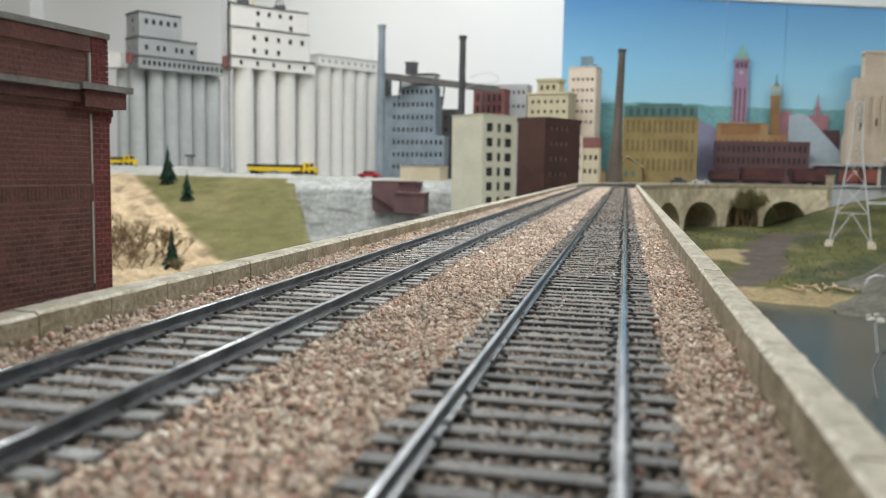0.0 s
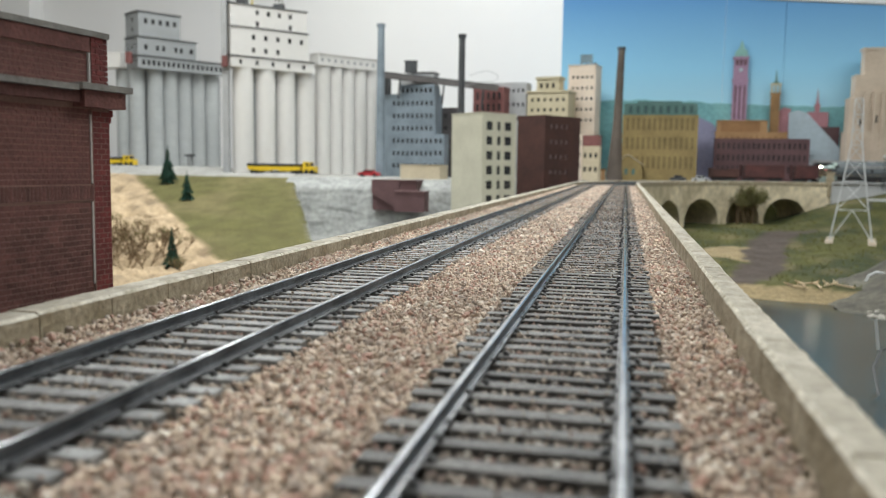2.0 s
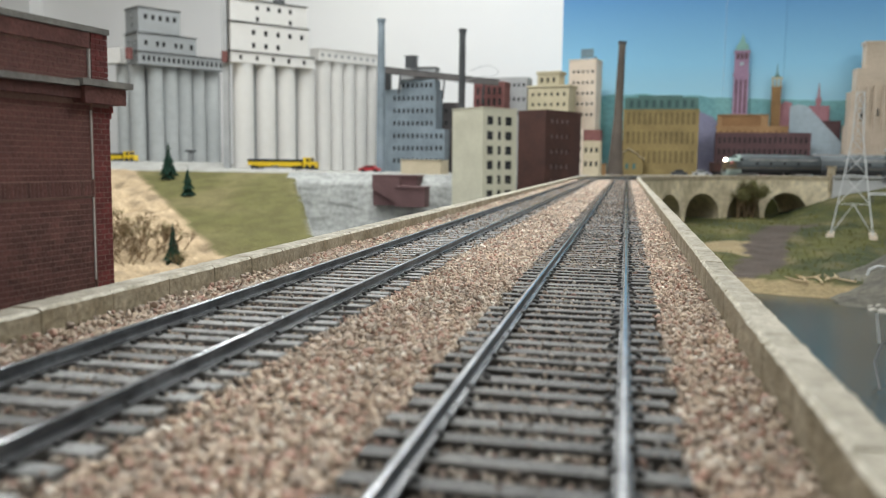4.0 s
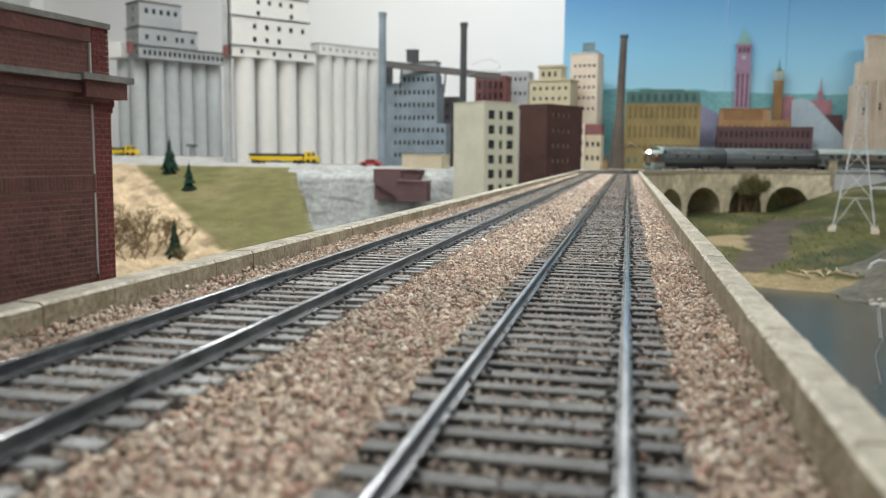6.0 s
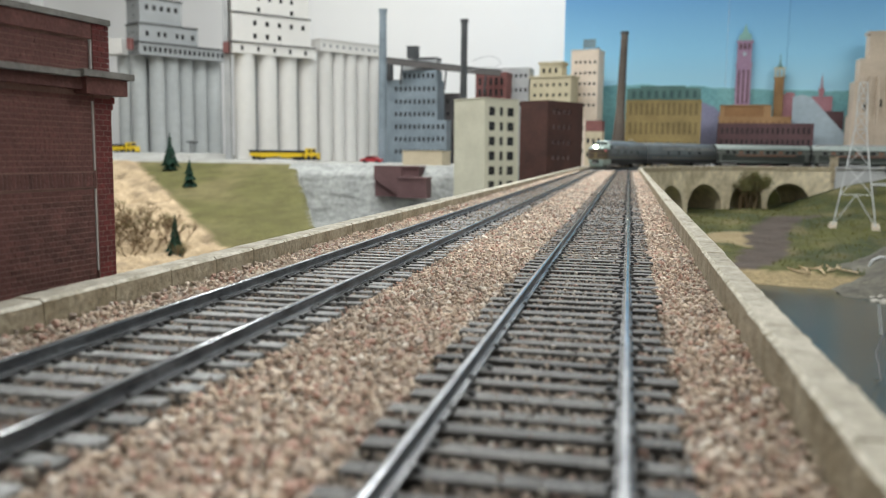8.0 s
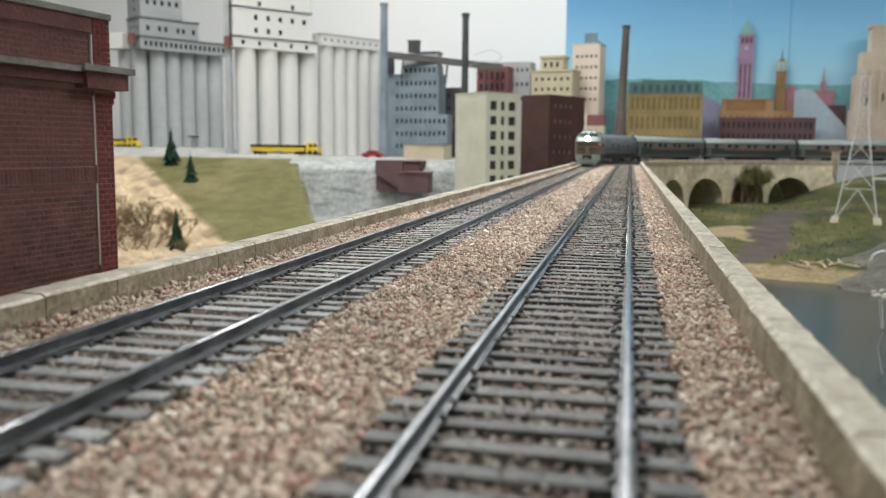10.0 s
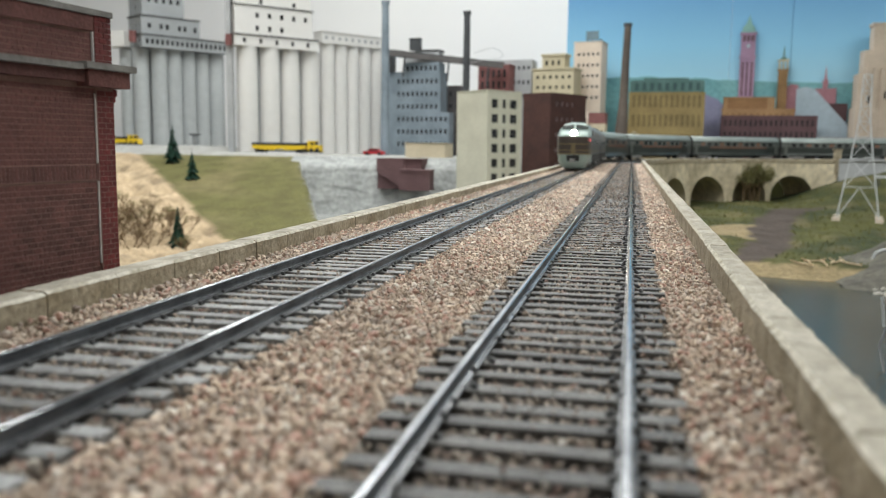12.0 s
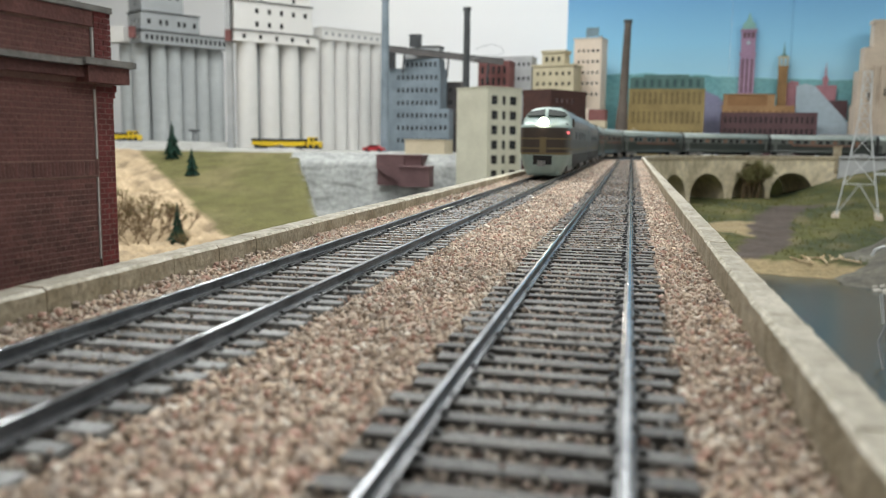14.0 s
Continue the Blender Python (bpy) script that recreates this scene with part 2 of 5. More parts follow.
# ---- terrain ----
def smooth(a, b, v):
    t = min(max((v - a) / (b - a), 0.0), 1.0)
    return t * t * (3 - 2 * t)


def height(x, y):
    n = noise.noise(Vector((x * 0.011, y * 0.011, 0.3)))
    n2 = noise.noise(Vector((x * 0.04, y * 0.04, 2.3)))
    # river bed
    z = -150.0
    # eastern bank rises away from the water
    sh = 1005 + 22 * n - 0.25 * (x - 220)
    e = smooth(sh - 70, sh + 40, y)
    bank = -128 + 14 * smooth(sh, sh + 60, y) + 26 * smooth(sh + 60, sh + 700, y) + 26 * smooth(420, 620, x) * smooth(1400, 1800, y) + 5 * n + 2 * n2
    z_e = -150 + e * (bank + 150)
    # town level beyond the curve
    rr = math.hypot(x - CX, y - Y0)
    town = smooth(735, 760, rr) if (y > Y0 and x > -60) else 0.0
    z_e = z_e + (-4 - z_e) * town
    z_e += 48 * smooth(300, 480, x) * smooth(1640, 1900, y) * (1 - town)
    if x > 455 and y > 1930:
        z_e += (-4 - z_e) * smooth(1935, 1945, y)
    # western bluff
    w = -150 + 8 * smooth(300, 700, y) + 3 * n2 * smooth(500, 800, y)
    if x < -623 - 0.5 * (y - 1511) + 6 * n:   # grass and sand slope
        f = min(max((y - 1180) / 540, -0.16), 1.0)
        w2 = -120 + 122 * f + 3 * n * (1 - f)
        if x < -860 - 0.93 * (y - 1411):
            w2 += (12 - 34 * abs(noise.noise(Vector((x * 0.016, y * 0.016, 4.0)))) + 14 * noise.noise(Vector((x * 0.05, y * 0.05, 6.0))) - 8 * abs(noise.noise(Vector((x * 0.09, y * 0.09, 8.0))))) * min(1, 1 - 0.7 * f)
    else:          # rock wall
        f = smooth(1640, 1700, y + 14 * n2 + 10 * n)
        w2 = -120 + 118 * f + 5 * n * (1 - f)
        if x > -430:
            w2 = min(w2, -60 + 56 * smooth(1850, 1890, y) if x < -110 else w2)
    w2 += 13 * smooth(1740, 1900, y) * smooth(-950, -1100, x)
    z_w = max(w, w2) if y > 800 else w
    k = smooth(-90, 10, x)
    z = z_w + (z_e - z_w) * k
    if y > 2080:
        z += (-3 - z) * smooth(2080, 2110, y)
    return z


COLORS = {"grass": (0.125, 0.118, 0.037), "sand": (0.5, 0.38, 0.245), "meadow": (0.074, 0.075, 0.015), "rock": (0.3, 0.31, 0.305), "road": (0.4, 0.4, 0.385), "earth": (0.07, 0.053, 0.044), "clay": (0.27, 0.21, 0.115), "moss": (0.031, 0.042, 0.009)}


def zone(x, y, z):
    j = 14 * noise.noise(Vector((x * 0.03, y * 0.03, 5.0))) + 5 * noise.noise(Vector((x * 0.1, y * 0.1, 7.0)))
    if x < -90:
        if z > -5 and y > 1690:
            return "road"
        if x < -623 - 0.5 * (y - 1511) + 0.6 * j:
            return "sand" if x < -846 - 0.93 * (y - 1411) + 0.5 * j else "grass"
        return "sand" if x < -560 and y < 1150 else "rock"
    if z > -8:
        return "road"
    sh = 1005 - 0.25 * (x - 220)
    if y < sh + 50 + j:
        return "clay"
    p = 92 + 0.36 * (y - 1000) + 24 * math.sin((y - 1000) * 0.009) + j
    if abs(x - p) < 30 and y < 1700:
        return "earth"
    if ((x + j - 175) / 60) ** 2 + ((y + j - 1340) / 75) ** 2 < 1:
        return "clay"
    return "meadow"


def surface(x, y, z):
    """The ground's colour: grass shades run into one another, drier towards the water."""
    kind = zone(x, y, z)
    c = Vector(COLORS[kind])
    if kind == "meadow":
        m = smooth(-0.3, 0.4, noise.noise(Vector((x * 0.009, y * 0.006, 9.0))) + 0.45 * noise.noise(Vector((x * 0.035, y * 0.02, 3.0))))
        c = c.lerp(Vector(COLORS["moss"]), m)
        c = c.lerp(Vector(COLORS["clay"]), 0.35 * smooth(0.1, 0.5, noise.noise(Vector((x * 0.02, y * 0.012, 21.0)))))
    elif kind == "sand":
        # dark mottling paints shaded crevices into the sand colour
        c = c * (1 - 0.4 * smooth(0.05, 0.5, noise.noise(Vector((x * 0.03, y * 0.02, 31.0))) + 0.5 * noise.noise(Vector((x * 0.09, y * 0.06, 37.0)))))
    elif kind == "grass":
        c = c.lerp(Vector(COLORS["clay"]), 0.3 * smooth(-0.1, 0.5, noise.noise(Vector((x * 0.008, y * 0.008, 41.0)))))
    return c


def ground_material():
    m = mat("scenic_ground", (1, 1, 1), (0.74, 0.73, 0.7), 0.95, 0, 30, 0.2, 0.8, 200)
    nt = m.node_tree
    n, l = nt.nodes, nt.links
    b = n["Principled BSDF"]
    src = b.inputs["Base Color"].links[0].from_socket
    at = n.new("ShaderNodeAttribute")
    at.attribute_name = "surface"
    mul = n.new("ShaderNodeMix")
    mul.data_type, mul.blend_type = "RGBA", "MULTIPLY"
    mul.inputs["Factor"].default_value = 1
    l.new(src, mul.inputs[6])
    l.new(at.outputs["Color"], mul.inputs[7])
    l.new(mul.outputs[2], b.inputs["Base Color"])
    n["Bump"].inputs["Distance"].default_value = 0.003
    return m


def terrain():
    xs = sorted(set(list(np.arange(-2400, -1200, 60.0)) + list(np.arange(-1200, -480, 9.0)) + list(np.arange(-480, 60, 18.0)) + list(np.arange(60, 640, 9.0)) + list(np.arange(640, 3001, 100.0))))
    ys = sorted(set(list(np.arange(-700, 700, 50.0)) + list(np.arange(700, 920, 20.0)) + list(np.arange(920, 1960, 9.0)) + list(np.arange(1960, 2120, 16.0)) + list(np.arange(2120, 2661, 60.0))))
    verts, faces, cols = [], [], []
    for y in ys:
        for x in xs:
            z = height(x, y)
            verts.append((x * MM, y * MM, z * MM))
            cols.extend((*surface(x, y, z), 1.0))
    n = len(xs)
    for j in range(len(ys) - 1):
        for i in range(n - 1):
            a = j * n + i
            faces.append((a, a + 1, a + n + 1, a + n))
    me = bpy.data.meshes.new("ground")
    me.from_pydata(verts, [], faces)
    me.materials.append(ground_material())
    me.polygons.foreach_set("use_smooth", [True] * len(faces))
    me.attributes.new("surface", "FLOAT_COLOR", "POINT").data.foreach_set("color", cols)
    tagged(new("ground", me), "model landscape with grass, sand and rock banks by a river", "ground", kind="structure")
    tagged(link("layout_base", boxes((-2400, 3000, -700, 2650, -260, -165), (-2390, -2290, -690, -590, -1150, -260), (2890, 2990, -690, -590, -1150, -260), (-2390, -2290, 2540, 2640, -1150, -260), (2890, 2990, 2540, 2640, -1150, -260)), EARTH), "plywood base of the model layout on legs", "table", kind="structure")
    bm = boxes((-2380, 2980, -690, 880, -131, -129), (-380, 2980, 880, 1200, -131, -129))
    tagged(link("water", bm, WATER), "dark still model river with a glossy surface", "water", kind="structure")


# ---- bridge ----
ARCHES = [(1812 + d, h) for d, h in ((0, 68), (151, 54), (282, 62), (-150, 62))]
ARCHES += [(1512.0 - 150 * k, 62.0) for k in range(0, 11)]
SPRING = -80.0


def arch_z(s):
    for c, h in ARCHES:
        if abs(s - c) < h:
            return SPRING + 47 * math.sqrt(max(1 - ((s - c) / h) ** 2, 0))
    return -150.0


def bridge():
    root = tagged(thing("stone_arch_bridge", 0, 0, 0), "tan limestone double-track arch bridge curving at its far end", "bridge", kind="structure")
    ss = set(steps(-250, 2225, 15))
    for c, h in ARCHES:
        for k in range(-12, 13):
            ss.add(c + h * 0.999 * math.sin(k / 12 * math.pi / 2))
        ss.add(c - h - 0.01)
        ss.add(c + h + 0.01)
    ss = sorted(s for s in ss if -250 <= s <= 2225)
    bm = bmesh.new()
    prev = None
    for s in ss:
        zb = arch_z(s)
        ring = [bm.verts.new((*pos(s, o)[:2], z)) for o, z in ((-84.5, -4), (19.8, -4), (19.8, zb), (-84.5, zb))]
        if prev:
            for i in range(4):
                j = (i + 1) % 4
                bm.faces.new((prev[i], prev[j], ring[j], ring[i]))
        else:
            bm.faces.new(ring)
        prev = ring
    bm.faces.new(prev[::-1])
    part("arch_wall", bm, BRIDGE, root)
    bm = sweep(bmesh.new(), steps(-250, S_END), [(-82, -4.2), (17, -4.2), (17, -3.4), (-82, -3.4)])
    part("ballast_bed", bm, BALLAST_BED, root)
    # parapets of separate stones
    rng = random.Random(3)
    for inner, outer, top, lo, hi, s in ((-80.3, -85.6, 1.7, 15, 20, -236.5), (16.2, 20.6, 3.0, 34, 48, -230.0)):
        rough = 0.35 if inner < 0 else 1.0
        while s < 2215:
            ln = (16.8 if s < 230 else rng.uniform(lo, hi)) if inner < 0 else rng.uniform(lo, hi)
            ln *= 1 if s < 1300 else 2.2
            bm = bmesh.new()
            dz = rng.uniform(-0.08, 0.08)
            dx = rng.uniform(-0.06, 0.06)
            n = 2 if s > Y0 - 40 else max(2, int(ln / (0.8 if s < 330 else 2.5)))
            o0, o1 = sorted((inner + dx, outer + dx))
            prof = [(o0, -6), (o1, -6), (o1, top - 0.5 + dz), (o1 - 0.5, top + dz), (o0 + 0.5, top + dz), (o0, top - 0.5 + dz)]
            sl = [s + 0.1 + (ln - 0.2) * k / n for k in range(n + 1)]
            rings = []
            for k, sv in enumerate(sl):
                ring = []
                for i, (o, z) in enumerate(prof):
                    if z > -5 and s < 500:
                        o += rough * 0.1 * noise.noise(Vector((sv * 0.5, i * 3.1, inner))) + ((0.22 * noise.noise(Vector((sv * 1.7, i * 3.1, inner))) + 0.16 * noise.noise(Vector((sv * 4.1, i * 3.1, inner)))) if i in (3, 4) else 0)
                        z += rough * 0.24 * noise.noise(Vector((sv * 0.5, i * 3.1 + 20, inner))) + 0.12 * rough * noise.noise(Vector((sv * 1.9, i * 3.1 + 20, inner)))
                    ring.append(bm.verts.new((*pos(sv, o)[:2], z)))
                rings.append(ring)
            for r0, r1 in zip(rings, rings[1:]):
                for i in range(6):
                    j = (i + 1) % 6
                    f = bm.faces.new((r0[i], r0[j], r1[j], r1[i]))
                    f.material_index = 1 if i in (2, 4) else 2 if i == 3 else 0
            bm.faces.new(rings[0])
            bm.faces.new(rings[-1][::-1])
            part("coping_stone", bm, [CONCRETE, CHIPPED, CAPSTONE], root)
            s += ln
    return root


# ---- tracks ----
RAIL_PROFILE = [(-0.8, -2.1), (0.8, -2.1), (0.8, -1.88), (0.3, -1.68), (0.15, -1.5), (0.13, -0.82), (0.38, -0.62), (0.4, -0.2), (0.35, -0.09), (0.24, -0.025), (0.1, 0.0),
                (-0.1, 0.0), (-0.24, -0.025), (-0.35, -0.09), (-0.4, -0.2), (-0.38, -0.62), (-0.13, -0.82), (-0.15, -1.5), (-0.3, -1.68), (-0.8, -1.88)]
TIE_PITCH = 5.3


def tie_mesh(material):
    bm = bmesh.new()
    box(bm, -14.0, 14.0, -1.25, 1.25, -4.6, -2.1, 0.12)
    for x in (-8.7, 8.7):
        for sx in (-1.25, 1.25):
            box(bm, x + sx - 0.34, x + sx + 0.28, -0.42, 0.42, -2.15, -1.78)
            box(bm, x + sx * 0.82 - 0.3, x + sx * 0.82 + 0.3, -0.24, 0.24, -1.95, -1.55)
    for f in bm.faces:
        f.material_index = 1 if f.calc_center_median().z > -2.09 else 0
    me = bpy.data.meshes.new("tie")
    bm.to_mesh(me)
    bm.free()
    me.transform(Matrix.Scale(MM, 4))
    me.materials.append(material)
    me.materials.append(SPIKE)
    return me


def track(center, label, tie_material):
    root = tagged(thing("railway_track", 0, 0, 0), label, "track", "bridge tracks", "structure")
    for side in (-8.7, 8.7):
        bm = sweep(bmesh.new(), steps(-240, S_END, 16), [(center + side + o, z) for o, z in RAIL_PROFILE])
        bm.faces.ensure_lookup_table()
        for f in bm.faces:
            z = f.calc_center_median().z
            f.material_index = 1 if z > -0.17 else 2 if -1.82 < z < -1.72 else 0
            f.smooth = z > -0.17
        part("rail", bm, [RAIL, RAIL_HEAD, RAIL_FOOT_GLINT], root)
    me = tie_mesh(tie_material)
    rng = random.Random(int(center * 10) + 900)
    s = 24.0
    for k in range(240):
        ob = new("tie", me)
        ob.parent = root
        x, y, h = pos(s, center)
        ob.matrix_local = pose((x + rng.uniform(-0.8, 0.8)) * MM, (y + rng.uniform(-0.4, 0.4)) * MM, rng.uniform(-0.18, 0.0) * MM, rng.uniform(-2.5, 2.5), rng.uniform(-0.5, 0.5), h + rng.uniform(-1.3, 1.3))
        s += TIE_PITCH
    far = bmesh.new()
    while s < S_END - 100:
        x, y, h = pos(s, center)
        bmesh.ops.create_cube(far, size=1, matrix=pose(x, y, -3.3, 0, 0, h) @ Matrix.Diagonal((28, 2.5, 2.4, 1)))
        s += TIE_PITCH * (1 if s < 2500 else 3)
    tagged(part("far_ties", far, tie_material, root), kind="stuff")


room()
terrain()
bridge()
track(0.59 - 8.7, "model track with steel rails on dark grey ties", TIE)
track(XL, "model track with steel rails on ties coloured pale for sheen", TIE_SHEEN)

# ---- painted backdrop ----
def sky_material():
    m = mat("painted_sky", (0.3, 0.5, 0.7), None, 0.85, 0, 3)
    nt = m.node_tree
    n, l = nt.nodes, nt.links
    geo = n.new("ShaderNodeNewGeometry")
    sep = n.new("ShaderNodeSeparateXYZ")
    mr = n.new("ShaderNodeMapRange")
    mr.inputs["From Min"].default_value, mr.inputs["From Max"].default_value = 0.12, 0.5
    ramp = n.new("ShaderNodeValToRGB")
    e = ramp.color_ramp.elements
    e[0].position, e[0].color = 0.0, (0.44, 0.69, 0.77, 1)
    e[1].position, e[1].color = 1.0, (0.09, 0.275, 0.59, 1)
    k = ramp.color_ramp.elements.new(0.45)
    k.color = (0.265, 0.56, 0.79, 1)
    l.new(geo.outputs["Position"], sep.inputs[0])
    l.new(sep.outputs["Z"], mr.inputs["Value"])
    l.new(mr.outputs["Result"], ramp.inputs["Fac"])
    l.new(ramp.outputs["Color"], n["Principled BSDF"].inputs["Base Color"])
    return m


SKY = sky_material()
HILL = mat("painted_teal_hills", (0.2, 0.42, 0.44), (0.14, 0.33, 0.37), 0.9, 0, 12, 0.15)
PINK = mat("painted_pink_tower", (0.38, 0.25, 0.36), (0.31, 0.2, 0.3), 0.9, 0, 20, 0.1)
ORANGE = mat("painted_orange_block", (0.4, 0.245, 0.125), (0.32, 0.19, 0.095), 0.9, 0, 20, 0.1)
ORANGE_DARK = mat("painted_dark_orange", (0.29, 0.16, 0.075), (0.24, 0.13, 0.06), 0.9, 0, 20, 0.1)
BROWNTOWER = mat("painted_brown_tower", (0.3, 0.18, 0.08), (0.22, 0.13, 0.06), 0.9, 0, 20, 0.1)
PLUM = mat("painted_plum_brick", (0.125, 0.07, 0.075), (0.09, 0.05, 0.055), 0.9, 0, 20, 0.12)
ICE = mat("painted_pale_blue_roof", (0.42, 0.5, 0.56), (0.36, 0.44, 0.5), 0.9, 0, 10, 0.08)
ROSE = mat("painted_rose_block", (0.4, 0.2, 0.23), (0.33, 0.16, 0.19), 0.9, 0, 20, 0.1)
LILAC = mat("painted_lilac_block", (0.29, 0.29, 0.42), (0.24, 0.24, 0.36), 0.9, 0, 20, 0.1)
TAN = mat("tan_limestone_tower", (0.55, 0.46, 0.37), (0.47, 0.39, 0.31), 0.9, 0, 20, 0.06)
COPPER = mat("pale_copper_roof", (0.24, 0.45, 0.42), (0.2, 0.38, 0.36), 0.8, 0, 20, 0.1)


def cutout(bm, pts, y, thick=3.0):
    """A flat board with that outline, standing upright."""
    a = [bm.verts.new((x, y, z)) for x, z in pts]
    b = [bm.verts.new((x, y + thick, z)) for x, z in pts]
    bm.faces.new(a)
    bm.faces.new(b[::-1])
    for i in range(len(pts)):
        j = (i + 1) % len(pts)
        bm.faces.new((a[i], b[i], b[j], a[j]))
    return bm


def backdrop():
    root = tagged(thing("backdrop", 0, 2292, 0), "painted blue sky backdrop boards with visible seams", "backdrop", kind="structure")
    for x0, x1 in ((-182, 239.5), (240.5, 387.5), (388.5, 1200), (1201, 2900)):
        part("board", cutout(bmesh.new(), [(x0, -4), (x0, 489 - 0.073 * x0), (x1, 489 - 0.073 * x1), (x1, -4)], 0, 6), SKY, root)
    part("top_rail", cutout(bmesh.new(), [(-182, 502.3), (-182, 506), (2900, 281), (2900, 277.3)], -3, 12), LIGHTGREY, root)
    rng = random.Random(5)
    pts = [(-150, -4)]
    x = -150.0
    while x < 1500:
        pts.append((x, 208 - 16 * smooth(0, 500, x) + 7 * noise.noise(Vector((x * 0.015, 1, 0))) + rng.uniform(-1, 1)))
        x += 14
    pts.append((1500, -4))
    tagged(link("painted_hills", cutout(bmesh.new(), pts, 2286), HILL), "painted teal wooded hills along the backdrop", "backdrop", kind="structure")
    # flat painted blocks
    for nm, lab, pts, y, m in (
        ("painted_block", "flat painted lilac city block on the backdrop", [(172, -4), (172, 168), (215, 150), (236, 128), (236, -4)], 2276, LILAC),
        ("painted_block", "flat painted pale blue block with long sloping roof", [(404, -4), (404, 176), (424, 182), (447, 176), (552, 62), (552, -4)], 2270, ICE),
        ("painted_block", "flat painted rose block behind a sloping roof", [(450, -4), (450, 178), (500, 178), (500, -4)], 2279, ROSE),
        ("painted_block", "flat painted dark rose block with flat roof", [(482, -4), (482, 140), (528, 140), (528, -4)], 2275, PLUM),
        ("painted_block", "flat painted rose gable block on the backdrop", [(380, -4), (380, 180), (392, 190), (410, 186), (410, -4)], 2281, ROSE)):
        tagged(link(nm, cutout(bmesh.new(), pts, y), m), lab, "painted building", "painted city blocks")
    bm = cutout(bmesh.new(), [(468, 178), (466, 196), (470, 200), (473, 236), (476, 200), (480, 196), (478, 178)], 2280)
    tagged(link("church_spire", bm, ROSE), "flat painted rose church spire", "painted building")
    # clock tower
    root = tagged(thing("clock_tower", 282, 2277, 0), "painted pink clock tower with pale copper spire", "tower")
    part("shaft", boxes((-17, 17, 0, 8, -4, 255), (-20, 20, -1.5, 9, 255, 262), (-17.5, 17.5, 0, 8, 262, 318), (-20, 20, -1.5, 9, 314, 320)), PINK, root)
    part("spire", cutout(bmesh.new(), [(-17, 320), (-14, 334), (-7, 340), (0, 362), (7, 340), (14, 334), (17, 320)], 0, 6), COPPER, root, "pale green copper spire")
    bm = bmesh.new()
    bmesh.ops.create_cone(bm, cap_ends=True, segments=20, radius1=5, radius2=5, depth=2, matrix=Matrix.Translation((0, -0.6, 286)) @ Matrix.Rotation(math.pi / 2, 4, "X"))
    part("clock_face", bm, ICE, root, "round pale clock face")
    part("buttress", boxes((-18.5, -13, -1, 2, 60, 255), (13, 18.5, -1, 2, 60, 255)), PINK, root)
    for x in (-11, 0, 11):
        part("window", boxes((x - 2, x + 2, -0.5, 1, 160, 245)), PLUM, root)
    for x in (-10, 0, 10):
        part("belfry_opening", boxes((x - 3, x + 3, -0.5, 1, 298, 312)), PLUM, root)
    # brown tower and the orange block under it
    root = tagged(thing("brown_clock_tower", 369, 2268, 0), "painted brown brick tower with open belfry", "tower")
    part("shaft", boxes((-11, 11, 0, 8, 100, 222), (-13, 13, -1, 9, 222, 226)), BROWNTOWER, root)
    part("belfry", boxes((-11, -8, 0, 8, 226, 246), (8, 11, 0, 8, 226, 246), (-1.5, 1.5, 0, 8, 226, 246), (-13, 13, -1, 9, 246, 250)), STRAW, root)
    part("spire", cutout(bmesh.new(), [(-9, 250), (-2, 258), (0, 284), (2, 258), (9, 250)], 2, 3), GREENTOP, root)
    root = tagged(thing("orange_block", 0, 2244, -4), "painted orange brick block with stepped flat roof", "painted building")
    part("lower_tier", boxes((224, 398, 0, 16, 0, 128), (222, 400, -1, 17, 124, 129)), ORANGE, root)
    part("upper_tier", boxes((228, 340, 4, 16, 129, 156)), ORANGE_DARK, root, "darker recessed upper tier")
    part("upper_edge", boxes((226, 236, 2, 17, 129, 158), (332, 350, 2, 17, 129, 158), (226, 350, 2, 17, 156, 159)), ORANGE, root)
    for k in range(11):
        part("window", boxes((232 + k * 15, 238 + k * 15, -0.6, 0.6, 106, 118)), BROWNTOWER, root)
    building("plum_warehouse", "long dark plum brick warehouse with rows of windows", (450, 2228, -4), 0, 230, 14, 110, PLUM, (18, 3, 6, 15, 8, 8, 26, 10), None, bars=PLUM)
    # stepped limestone tower
    root = tagged(thing("stepped_tower", 594, 2200, -4), "stepped tan limestone tower", "tower")
    part("base_block", boxes((-66, 70, 0, 60, 0, 130)), TAN, root)
    part("lower_setback", boxes((-62, 66, 4, 56, 130, 212)), TAN, root)
    part("upper_setback", boxes((-52, 56, 8, 52, 212, 268)), TAN, root)
    part("tower_top", boxes((-33, 36, 12, 48, 268, 330), (-36, 39, 10, 50, 326, 333)), TAN, root)
    for x in (-48, -30, -12, 8):
        part("pier", boxes((x, x + 7, -2, 4, 0, 225)), TAN, root)
    for x, z in ((-38, 150), (-20, 110), (-2, 160), (14, 120), (-38, 96), (30, 150)):
        part("window", boxes((x - 2.2, x + 2.2, 1, 6, z - 9, z + 9)), GLASS_DARK, root)


